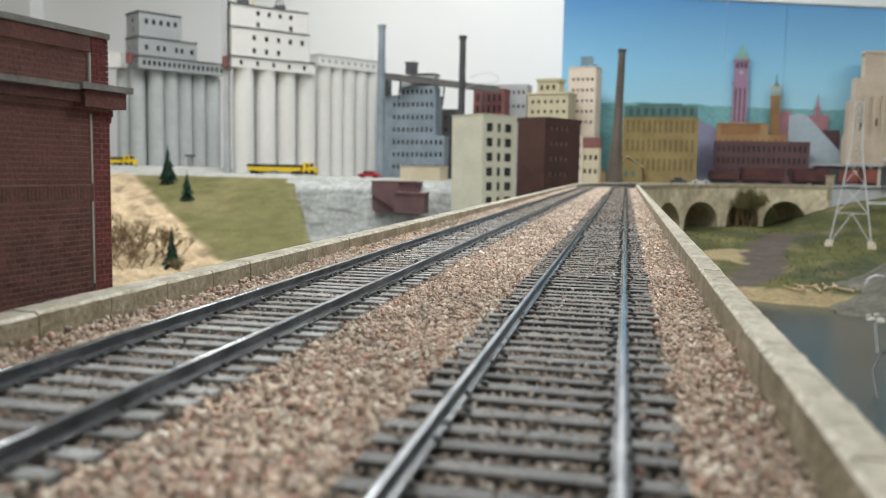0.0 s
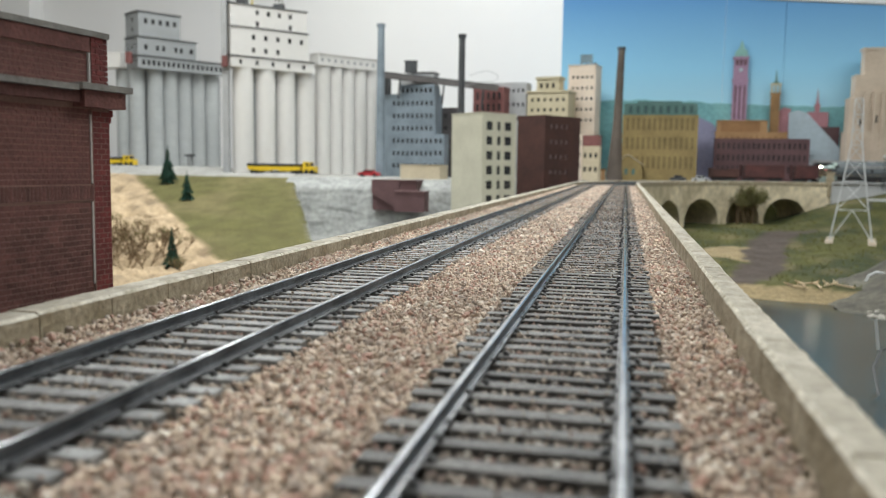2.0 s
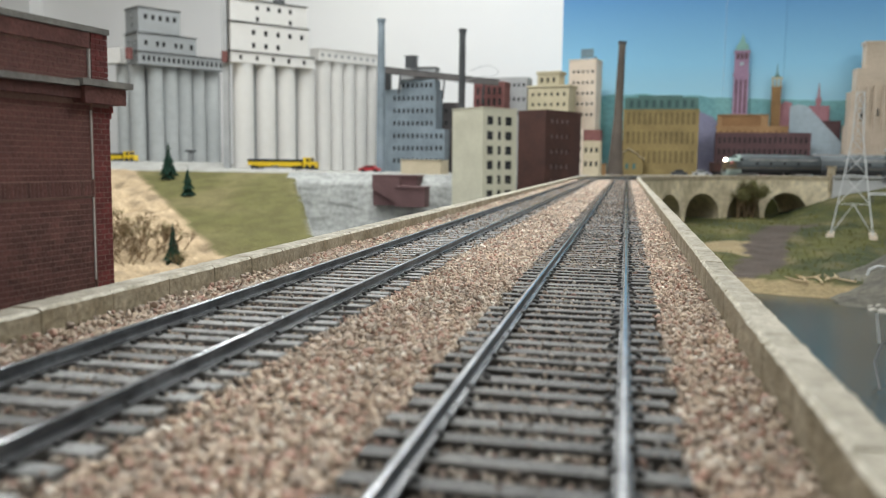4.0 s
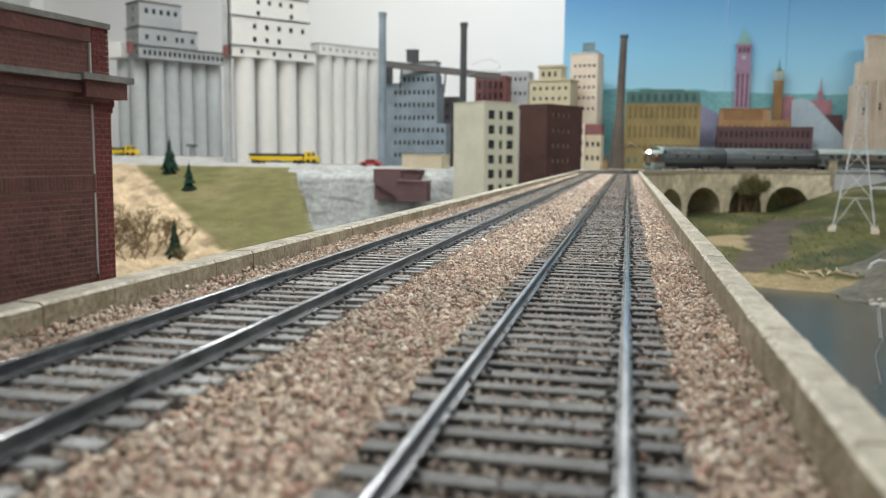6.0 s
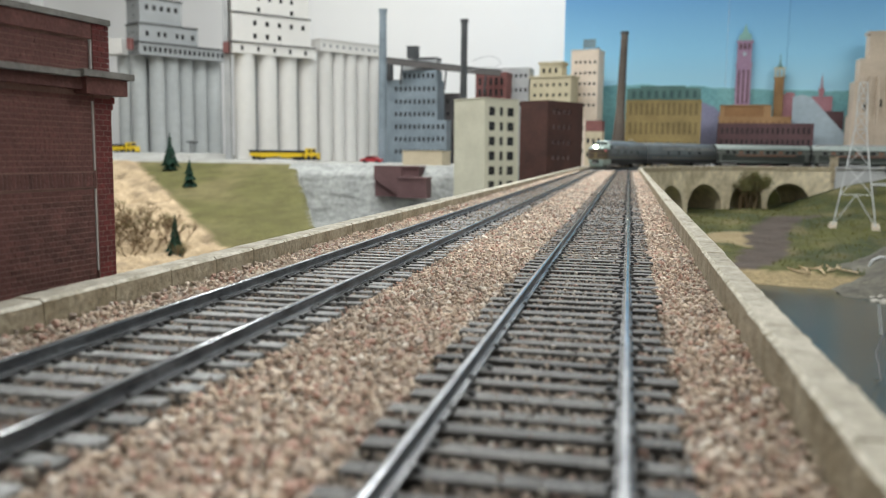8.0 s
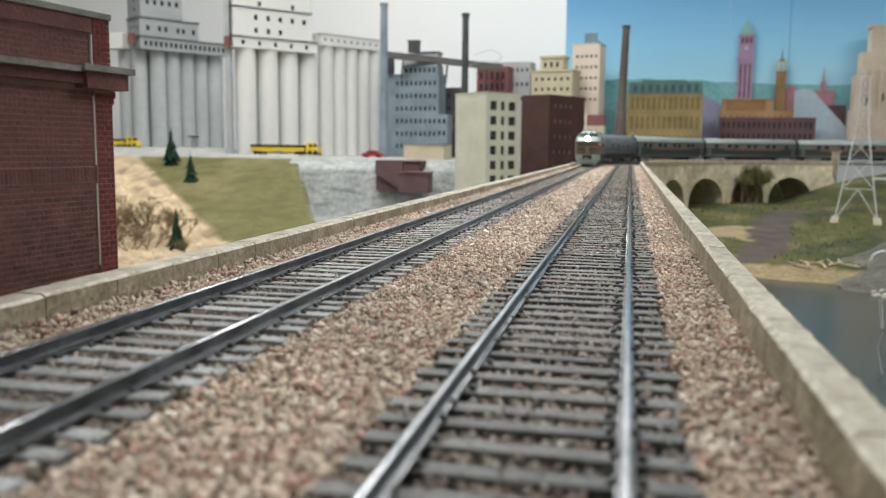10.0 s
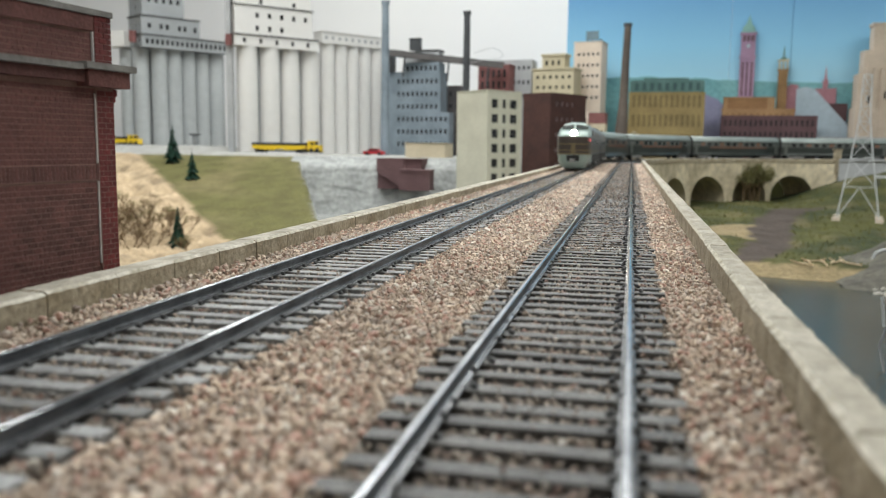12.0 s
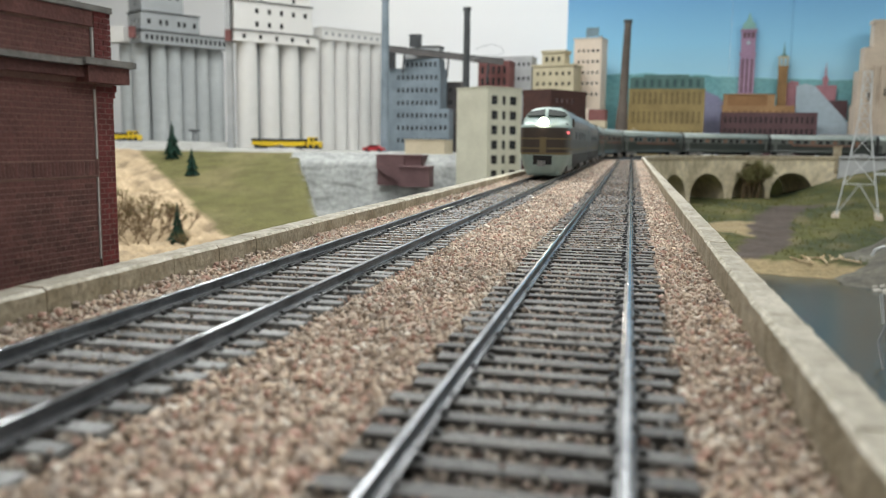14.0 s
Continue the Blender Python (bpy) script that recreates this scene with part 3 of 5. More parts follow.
# ---- town ----
def town():
    building("apartment_block", "cream plaster five-storey block with small dark windows", (-259, 1500, -62), 36, 84, 90, 186, CREAM, None, (3, 6, ((11, 27), (39, 48), (59, 77)), 16, 0, 0, 18, 15), lean=-0.6, cornice=1)
    building("brick_warehouse", "dark brown brick warehouse with rows of windows", (-160, 1650, -62), 32, 70, 120, 190, BROWN, None, (4, 5, 9, 8, 18, 42, 44, 16), pane=mat("pinkish_pane", (0.2, 0.14, 0.14), None, 0.5))
    b = building("tall_office_block", "tall pale plaster office block with small windows", (-84, 2160, -4), 12, 72, 60, 292, PALE, (5, 5, 6, 7, 10, 7, 150, 26), None, cornice=1.5)
    part("rooftop_sign", boxes((-46, -14, 18, 21, 300, 322)), mat("slate_blue_sign", (0.16, 0.24, 0.29), None, 0.7), b, "slate blue rooftop sign board")
    for x in (-44, -30, -16):
        part("sign_post", boxes((x - 1, x + 1, 20, 24, 292, 322)), DARK, b)
    part("base_storey", boxes((-73, 1, -2, 4, 0, 46)), MILL_GREY, b, "grey ground storey")
    part("roof_vent", boxes((-8, -3, 10, 16, 292, 300)), DARK, b)
    b = building("straw_block", "straw yellow office block with stepped roof", (-147, 2085, -4), 14, 108, 60, 218, STRAW, (6, 5, 7, 8, 10, 8, 96, 14), None, cornice=3)
    part("penthouse", boxes((-86, -28, 8, 50, 219, 254), (-89, -25, 5, 53, 252, 258)), STRAW, b)
    for x in (-74, -58, -42):
        part("penthouse_window", boxes((x - 3, x + 3, 7, 9, 230, 242)), GLASS_DARK, b)
    building("red_brick_block", "small red brick building behind the cream block", (-309, 2085, -4), 10, 82, 50, 230, REDBRICK, (5, 2, 7, 18, 8, 8, 172, 12), None, cornice=1)
    building("grey_office", "light grey office building with a row of windows", (-256, 2125, -4), 8, 108, 50, 245, LIGHTGREY, (8, 3, 6, 9, 8, 6, 150, 14), None)
    building("dark_mill", "dark grey mill annex with stepped roof", (-424, 2060, -4), 6, 60, 50, 176, mat("charcoal_wall", (0.105, 0.095, 0.098), (0.065, 0.06, 0.062), 0.85, 0, 30, 0.25), (3, 5, 8, 10, 8, 8, 30, 14), None, cornice=1)
    # ochre mill with copper storey
    COPPER_DARK = mat("dark_copper_pane", (0.045, 0.1, 0.1), (0.03, 0.075, 0.078), 0.5, 0, 25)
    OCHRE_PANE = mat("amber_pane", (0.17, 0.125, 0.05), (0.12, 0.085, 0.035), 0.5, 0, 25)
    b = building("ochre_mill", "ochre flour mill with green copper upper storey", (172, 2150, -4), 1, 184, 50, 164, OCHRE, (13, 3, 7, 30, 9, 9, 32, 6), None, pane=OCHRE_PANE, bars=OCHRE, cornice=1)
    part("copper_storey", boxes((-182, -3, 3, 47, 165, 194)), GREENTOP, b, "green copper-clad upper storey")
    part("mansard", boxes((-150, -40, 8, 42, 194, 201), (-176, -12, 6, 44, 193, 196)), GREENTOP, b)
    for i in range(9):
        x = -170 + i * 18.5
        part("copper_window", boxes((x, x + 9, 2, 4, 170, 189)), COPPER_DARK, b)
    # blue-grey mill
    b = building("blue_grey_mill", "blue grey concrete mill with many small windows", (-466, 2000, -4), 4, 138, 60, 206, MILL_GREY, (9, 6, 6, 11, 26, 8, 24, 16), None, cornice=1)
    part("upper_storey", boxes((-94, -4, 2, 50, 207.5, 230)), MILL_GREY, b, "set-back blue grey upper storey")
    for k in range(7):
        part("upper_window", boxes((-89 + k * 12, -83 + k * 12, 1.4, 2.6, 211, 222)), GLASS_DARK, b)
    part("roof_house", cutout(bmesh.new(), [(-98, 230), (-98, 240), (-70, 262), (-8, 258), (-8, 230)], 12, 38), LIGHTGREY, b, "grey roof house with a sloping end")
    part("roof_house_cap", boxes((-70, -6, 10, 52, 258, 262)), DARK, b)
    for x in (-46, -36):
        part("vent", boxes((x, x + 6, 11, 13, 244, 251)), WHITE_PAINT, b, "bright louvred vent")
    part("roof_tank", boxes((-88, -62, 20, 40, 262, 290), (-90, -60, 18, 42, 290, 292)), DARK, b, "dark square roof tank")
    part("head_box", boxes((-140, -124, -6, 20, 206, 262)), DARK, b, "dark elevator head box")
    part("annex", boxes((-4, 24, -2, 40, 0, 108)), MILL_GREY, b, "lower blue grey annex")
    for x in (0, 12):
        for z in (24, 56, 86):
            part("annex_window", boxes((x, x + 6, -2.6, -1.5, z, z + 11)), GLASS_DARK, b)
    # conveyor bridge between the mills
    CONVEYOR = mat("grey_brown_steel", (0.13, 0.12, 0.12), (0.09, 0.083, 0.083), 0.7, 0, 30, 0.15)
    root = tagged(thing("conveyor_bridge", -594, 1990, 228), "dark enclosed conveyor bridge between the mills", "conveyor")
    ang = math.degrees(math.atan2(90, 270))
    root.matrix_world = pose(-0.594, 1.975, 0.24, 0, 5.0, ang)
    part("gallery", boxes((0, 288, -8, 8, 0, 13)), CONVEYOR, root)
    part("gallery_roof", boxes((-2, 290, -9, 9, 13, 15)), DARK, root)
    for x in (40, 150, 250):
        part("support", boxes((x, x + 4, -3, 3, -46, 0)), DARK, root)
    # chimneys
    for nm, lab, x, y, z0, z1, r0, r1, m, ry in (
        ("chimney", "tall grey steel chimney beside the grain elevator", -577, 1900, -6, 356, 11.5, 8.0, MILL_GREY, 0),
        ("chimney", "slim black steel chimney with plain rim", -371, 1850, -62, 320, 9.0, 7.0, DARK, 0),
        ("chimney", "tall tapered brown brick chimney with dark rim", -28, 2060, -4, 316, 20.0, 8.0, BROWNTOWER, 1.4)):
        root = tagged(thing(nm, x, y, z0, 0, 0, ry), lab, "chimney", "factory chimneys")
        bm = bmesh.new()
        h = z1 - z0
        if r0 > 15:
            cyl(bm, 0, 0, 0, h * 0.42, r0, 10.5)
            cyl(bm, 0, 0, h * 0.42, h, 10.5, r1)
        else:
            cyl(bm, 0, 0, 0, h, r0, r1)
        part("flue", bm, mat("weathered_stack", (0.13, 0.105, 0.088), (0.085, 0.07, 0.06), 0.85, 0, 20, 0.1) if r0 > 15 else m, root)
        part("rim", cyl(bmesh.new(), 0, 0, h - 6, h + 1.5, r1 + 1.8, r1 + 2.2), DARK if r0 > 15 else m, root)
    # small street houses by the bridge end
    b = building("street_house", "narrow beige street house with dark windows", (-99, 1900, -4), 10, 27, 40, 104, PALE, (2, 3, 5, 10, 4, 4, 30, 12), None)
    b = building("street_house", "beige and red brick corner house", (-61, 1900, -4), 6, 38, 40, 78, BEIGE, (3, 2, 6, 11, 4, 4, 22, 14), None)
    part("red_top_storey", boxes((-38, 0, 0, 40, 79.5, 104)), REDBRICK, b, "red brick top storey")
    root = tagged(thing("yellow_depot", 4, 2120, -4), "small yellow gabled depot house", "house")
    bm = cutout(bmesh.new(), [(-35, 0), (-35, 40), (0, 64), (35, 40), (35, 0)], 0, 40)
    part("wall", bm, OCHRE, root)
    bm = bmesh.new()
    for s in (-1, 1):
        a = [bm.verts.new(p) for p in ((s * 39, -3, 38.5), (s * 39, 43, 38.5), (0, 43, 66), (0, -3, 66))]
        c = [bm.verts.new(v.co + Vector((0, 0, 2))) for v in a]
        bm.faces.new(a), bm.faces.new(c)
        for i in range(4):
            bm.faces.new((a[i], a[(i + 1) % 4], c[(i + 1) % 4], c[i]))
    part("roof", bm, BEIGE, root)
    for x in (-20, -4, 14):
        part("window", boxes((x - 4, x + 4, -0.6, 0.8, 16, 30)), GREENTOP, root)
    root = tagged(thing("brick_shed", -66, 2090, -4), "tiny orange brick shed by the track", "shed")
    part("wall", boxes((-16, 16, 0, 26, 0, 26)), ORANGE, root)
    part("roof", boxes((-18, 18, -2, 28, 26, 29)), BROWNTOWER, root)
    part("door", boxes((-3, 4, -0.7, 0.5, 0, 18)), DARK, root)
    # low buildings on the rock shelf
    root = tagged(thing("maroon_factory", -440, 1560, -66), "stepped maroon concrete factory on the rock shelf", "building")
    part("main_block", boxes((-62, 30, 40, 90, 0, 59)), MAROON, root)
    part("main_roof", boxes((-64, 32, 38, 92, 59, 62)), MAROON, root)
    part("front_block", boxes((-4, 56, 0, 40, 0, 38)), MAROON, root)
    part("front_roof", boxes((-6, 58, -2, 39, 38, 41)), MAROON, root)
    part("buttress", cutout(bmesh.new(), [(-62, 58), (-62, 34), (-4, 0), (-4, 58)], 34, 6), MAROON, root)
    for x in (8, 24, 40):
        part("window", boxes((x, x + 8, -0.5, 0.5, 14, 26)), MAROON, root)
    building("beige_shed", "plain beige low industrial shed", (-380, 1680, -62), 4, 88, 60, 88, BEIGE, None, None, cornice=1)


# ---- grain elevators ----
YELLOWISH = mat("faded_yellow_paint", (0.62, 0.52, 0.16), (0.52, 0.43, 0.13), 0.6, 0, 40)


def elevator():
    root = tagged(thing("grain_elevator", 0, 0, 0), "white concrete grain elevator with headhouse and silos", "grain elevator")
    row = [(-901, 1822), (-864, 1865), (-831, 1910), (-797, 1955)]
    for x, y in row:
        part("silo", cyl(bmesh.new(), x, y + 14, -6, 250, 24.5, None, 36), SILO, root)
    for i in range(5):
        part("silo", cyl(bmesh.new(), -765 + 22 * i, 2010 + 31 * i, -6, 276, 19.5, None, 32), SILO, root)
    # added dark panels behind the silos; their grey paints the shade in the gaps
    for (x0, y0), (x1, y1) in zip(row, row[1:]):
        o = part("gap_shade_panel", boxes((-math.hypot(x1 - x0, y1 - y0) / 2, math.hypot(x1 - x0, y1 - y0) / 2, -3, 3, 0, 256)), SILO_GREY, root)
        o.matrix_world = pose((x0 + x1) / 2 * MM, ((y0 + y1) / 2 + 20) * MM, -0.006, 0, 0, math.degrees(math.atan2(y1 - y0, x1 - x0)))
    d = math.degrees(math.atan2(140, 160))
    for nm, w, ln, z0, z1, rows in (("fascia", 52, 214, 250, 274, (5, 1, 8, 11, 20, 22, 7, 6)), ("lower_house", 44, 200, 274, 342, (5, 2, 9, 12, 52, 14, 12, 14)), ("upper_house", 42, 196, 342, 394, (4, 2, 9, 11, 62, 40, 6, 9))):
        h = z1 - z0
        bm = bmesh.new()
        us, vs = cuts(ln, rows[0], rows[2], rows[4], rows[5]), cuts(h, rows[1], rows[3], rows[6], rows[7])
        pierced(bm, (0, 0, 0), (0, 1, 0), (1, 0, 0), ln, h, us, vs, 3)
        box(bm, -w, -2.5, 0, ln, 0, h)
        pierced(bm, (-w, 0, 0), (1, 0, 0), (0, -1, 0), w, h, [], [], 1)
        bmesh.ops.create_cube(bm, size=1, matrix=Matrix.Translation((-w / 2, ln / 2, h + 1)) @ Matrix.Diagonal((w + 3, ln + 3, 2.4, 1)))
        part("roof_edge", boxes((1.4, 2.2, -2, ln + 2, h + 0.4, h + 3), (-w - 2, 2.2, -2.2, -1.4, h + 0.4, h + 3)), DARK, root, "dark roof edging").matrix_world = pose(-0.908, 1.79, z0 * MM, 0, 0, -d)
        o = part(nm, bm, SILO, root)
        base = pose(-0.908, 1.79, z0 * MM, 0, 0, -d)
        o.matrix_world = base
        for a, b in us:
            for e, f in vs:
                blank = nm == "upper_house" and e < 20 and us[0][0] < a < us[-1][0] or nm == "lower_house" and e < 20 and a > us[2][1]
                part("blind_panel" if blank else "window", boxes((-2.6, -0.1 if blank else -2.1, a, b, e, f)), SILO if blank else GLASS_DARK, o)
    # long gallery over the back silos
    bm = boxes((-40, 0, 0, 190, 0, 28), (-42, 2, -2, 192, 28, 30))
    o = part("gallery", bm, SILO, root)
    o.matrix_world = pose(-0.763, 1.975, 0.274, 0, 0, -math.degrees(math.atan2(22, 31)))
    for i in range(9):
        win = part("gallery_window", boxes((-0.3, 0.3, 8 + i * 20, 15 + i * 20, 10, 18)), SILO_GREY, o)
    # steel work and tanks on the roof
    for x, y, s in ((-898, 1830, 12), (-838, 1905, 12)):
        part("roof_machine", boxes((x - s, x + s, y - 8, y + 8, 396, 410)), DARK, root, "dark roof machinery")
        bm = bmesh.new()
        for k in range(4):
            a = k * math.pi / 2 + 0.4
            bar(bm, (x + 9 * math.cos(a), y + 9 * math.sin(a), 410), (x + 3 * math.cos(a), y + 3 * math.sin(a), 450), 1.0)
        for z in (420, 432, 444):
            bar(bm, (x - 7, y, z), (x + 7, y, z), 0.8)
        part("roof_mast", bm, DARK, root)
    part("elevator_leg", boxes((-936, -922, 1800, 1812, -6, 408)), LIGHTGREY, root, "grey steel bucket leg")
    part("leg_ladder", boxes((-921, -920, 1796, 1799, 258, 404), (-915, -914, 1796, 1799, 258, 404), *[(-921, -914, 1796.5, 1797.5, z, z + 1) for z in range(262, 404, 8)]), DARK, root, "dark caged ladder")
    part("rooftop_pole", cyl(bmesh.new(), -880, 1846, 396, 432, 2.2, 2.2, 10), YELLOWISH, root, "yellow rooftop pole")
    for z in (20, 90):
        part("level_vent", boxes((-700, -692, 2090, 2094, z, z + 8)), SILO_GREY, root)
    for x, y, z in ((-926, 1794, 262), (-676, 2136, 286)):
        part("red_sign", boxes((x - 7, x + 7, y - 3, y + 3, z - 13, z + 13)), REDBRICK, root, "faded red sign panel")
    # grey elevator
    root = tagged(thing("grain_elevator", 0, 0, 0), "grey concrete grain elevator with stepped headhouse", "grain elevator")
    for x, y in ((-1391, 2085), (-1345, 2075), (-1305, 2100), (-1282, 2138), (-1260, 2176), (-1238, 2214), (-1214, 2250)):
        part("silo", cyl(bmesh.new(), x, y + 12, -4, 281, 22, None, 32), SILO_PALE, root)
    # added panel, darker than the silos, for the shade between them
    o = part("gap_shade_panel", boxes((0, 235, -3, 3, 0, 281)), SILO_GREY, root)
    o.matrix_world = pose(-1.348, 2.1, -0.004, 0, 0, math.degrees(math.atan2(150, 131)))
    d = math.degrees(math.atan2(105, 160))
    for nm, x, y, w, ln, z0, z1, fr, sd in (
        ("gallery", -1309, 2038, 88, 262, 281, 313, (2, 1, 10, 13, 30, 12, 9, 10), (17, 1, 8.5, 14, 12, 8, 9, 9)),
        ("lower_house", -1310, 2040, 82, 172, 314, 364, (3, 1, 9, 14, 16, 12, 18, 16), (1, 1, ((18, 28), (52, 61), (70, 79), (106, 115), (122, 131), (152, 162)), 14, 0, 0, 18, 16)),
        ("upper_house", -1309, 2043, 82, 122, 366, 432, (1, 2, 10, 12, 36, 20, 16, 12), (5, 1, 10, 14, 16, 12, 36, 14))):
        h = z1 - z0
        bm = bmesh.new()
        us = list(sd[2]) if isinstance(sd[2], tuple) else cuts(ln, sd[0], sd[2], sd[4], sd[5])
        vs = cuts(h, sd[1], sd[3], sd[6], sd[7])
        pierced(bm, (0, 0, 0), (0, 1, 0), (1, 0, 0), ln, h, us, vs, 3)
        us2, vs2 = (cuts(w, fr[0], fr[2], fr[4], fr[5]), cuts(h, fr[1], fr[3], fr[6], fr[7])) if fr else ([], [])
        pierced(bm, (-w, 0, 0), (1, 0, 0), (0, -1, 0), w, h, us2, vs2, 3)
        box(bm, -w + 0.5, -2.6, 2.6, ln, 0, h)
        bmesh.ops.create_cube(bm, size=1, matrix=Matrix.Translation((-w / 2, ln / 2, h + 1)) @ Matrix.Diagonal((w + 4, ln + 4, 2.4, 1)))
        part("roof_edge", boxes((1.9, 2.8, -2, ln + 2, h + 0.2, h + 3), (-w - 2, 2.8, -2.8, -1.9, h + 0.2, h + 3)), DARK, root, "dark roof edging").matrix_world = pose(x * MM, y * MM, z0 * MM, 0, 0, -d)
        o = part(nm, bm, SILO_GREY, root)
        o.matrix_world = pose(x * MM, y * MM, z0 * MM, 0, 0, -d)
        for a, b in us:
            for e, f in vs:
                part("window", boxes((-2.5, -2.1, a, b, e, f)), GLASS_DARK, o)
        for a, b in us2:
            for e, f in vs2:
                part("window", boxes((-w + a, -w + b, 2.1, 2.5, e, f)), GLASS_DARK, o)
    part("annex", boxes((-1440, -1372, 2052, 2100, 284, 326)), SILO, root, "white annex beside the headhouse")
    part("red_tank", boxes((-1340, -1326, 2026, 2040, 292, 322)), REDBRICK, root, "faded red tank")


backdrop()
town()
elevator()

# ---- brick building beside the bridge ----
BRICK = mat("maroon_brick", (0.17, 0.072, 0.062), (0.122, 0.05, 0.044), 0.8, 0, 250, 0.2, 0.4, 1500, 0.3)
BRICK_BRIGHT = mat("red_pilaster_brick", (0.19, 0.036, 0.034), (0.14, 0.028, 0.027), 0.75, 0, 250, 0.15, 0.4, 1500, 0.2)
MORTAR = mat("pink_mortar", (0.33, 0.205, 0.175), (0.24, 0.145, 0.125), 0.95, 0, 300, 0.2)
COPING = mat("grey_coping", (0.3, 0.29, 0.27), (0.22, 0.21, 0.2), 0.85, 0, 150, 0.15, 0.3, 900)
WHITE = mat("bare_white_plastic", (0.8, 0.78, 0.75), (0.74, 0.72, 0.7), 0.5, 0, 60)


def brick_building():
    # local: x runs back along the bridge, y away from it; the far corner is the origin
    root = tagged(thing("brick_mill", -90.5, 134, -126), "dark red brick mill with grey coping beside the bridge", "building")
    root.matrix_world = pose(-0.0922, 0.134, -0.126, 0, 0, 90 - 7.9)
    B = 126.0   # height of the rails above its foot
    L = -120.0
    part("lower_core", boxes((L, -4.2, 0.35, 90, 0, B + 35)), MORTAR, root)
    part("upper_core", boxes((L, -3.9, 0.55, 90, B + 35, B + 44.9)), MORTAR, root)
    part("pilaster_core", boxes((-4.2, 0, 0.0, 90, 0, B + 35.4)), MORTAR, root)
    part("upper_pilaster_core", boxes((-4.0, -0.6, 0.05, 90, B + 35, B + 44.9)), MORTAR, root)
    part("coping", boxes((L, 0.0, -0.5, 91, B + 44.9, B + 45.9)), COPING, root, "grey roof coping")
    part("cornice_cap", boxes((-9.6, 2.5, -3.4, 91, B + 35.4, B + 36.5)), COPING, root, "grey cornice cap")
    part("cornice_cap", boxes((L, -9.7, -2.8, 91, B + 35.1, B + 36.1)), COPING, root)
    part("cornice_band", boxes((-8.2, 1.7, -2.4, 90, B + 32.5, B + 35.3)), BRICK, root, "smooth red cornice band")
    part("cornice_band", boxes((L, -8.3, -1.7, 90, B + 33.2, B + 35.0)), BRICK, root)
    part("corbel", boxes((0, 1.2, 0.2, 4, B + 31.2, B + 32.4), (0, 0.85, 0.3, 4, B + 30.1, B + 31.2), (0, 0.5, 0.4, 4, B + 29.0, B + 30.1)), BRICK_BRIGHT, root)
    part("upper_band", boxes((L, -4.3, -0.1, 1.2, B + 42.2, B + 44.8)), BRICK, root)
    part("belt_course", boxes((L, -4.1, 0.0, 1, B + 16.2, B + 19.0)), MORTAR, root, "projecting belt course of upright bricks")
    for z0, z1 in ((1.2, 16.0), (19.2, 31.4), (36.4, 42.1)):
        part("joint_strip", boxes((-4.42, -4.2, 0.05, 0.6, B + z0, B + z1)), WHITE, root, "bare white joint strip")
    # bricks
    def brick_data(w, h, d, m):
        bm = bmesh.new()
        box(bm, -w / 2, w / 2, -d / 2, d / 2, -h / 2, h / 2, 0.03)
        me = bpy.data.meshes.new("brick")
        bm.to_mesh(me)
        bm.free()
        me.transform(Matrix.Scale(MM, 4))
        me.materials.append(m)
        return me
    C, W = 0.95, 1.95
    full, half = brick_data(W - 0.13, C - 0.14, 0.4, BRICK), brick_data(W / 2 - 0.1, C - 0.11, 0.4, BRICK_BRIGHT)
    pil = brick_data(W - 0.1, C - 0.11, 0.4, BRICK_BRIGHT)
    stand = brick_data(0.7, 2.5, 0.3, BRICK)
    rng = random.Random(8)

    def lay(me, x, y, z):
        ob = new("brick", me)
        ob.parent = root
        ob.matrix_local = pose(x * MM, (y + rng.uniform(-0.015, 0.015)) * MM, z * MM)

    def rest(bm, x, y, z, w):
        box(bm, x - w / 2 + 0.06, x + w / 2 - 0.06, y - 0.2, y + 0.2, z - C / 2 + 0.07, z + C / 2 - 0.07)
    joined = bmesh.new()
    near = 0
    for z0, z1, y in ((B - 6, B + 16.2, 0.5), (B + 19.0, B + 32.3, 0.5), (B + 36.1, B + 42.2, 0.7)):
        k = 0
        z = z0 + C / 2
        while z + C / 2 <= z1 + 0.05:
            x = -4.4 - (W / 2 if k % 2 == 0 else W)
            if k % 2:
                rest(joined, -4.4 - W / 4, y, z, W / 2)
            while x > -32:
                if x > -22 and z < B + 22 and near < 190:
                    lay(full, x, y, z)
                    near += 1
                else:
                    rest(joined, x, y, z, W)
                x -= W
            k += 1
            z += C
    for z0, z1 in ((B - 6, B + 32.3), (B + 36.4, B + 44.9)):
        k = 0
        z = z0 + C / 2
        while z + C / 2 <= z1 + 0.05:
            if k % 2:
                lay(pil, -1.0, 0.15, z)
                lay(pil, -3.05, 0.15, z)
            else:
                lay(half, -0.5, 0.15, z), lay(pil, -2.05, 0.15, z), lay(half, -3.55, 0.15, z)
            k += 1
            z += C
    x = -4.6
    while x > -30:
        lay(stand, x, 0.1, B + 17.6)
        x -= 0.82
    tagged(part("upper_bricks", joined, BRICK, root), kind="stuff")


brick_building()


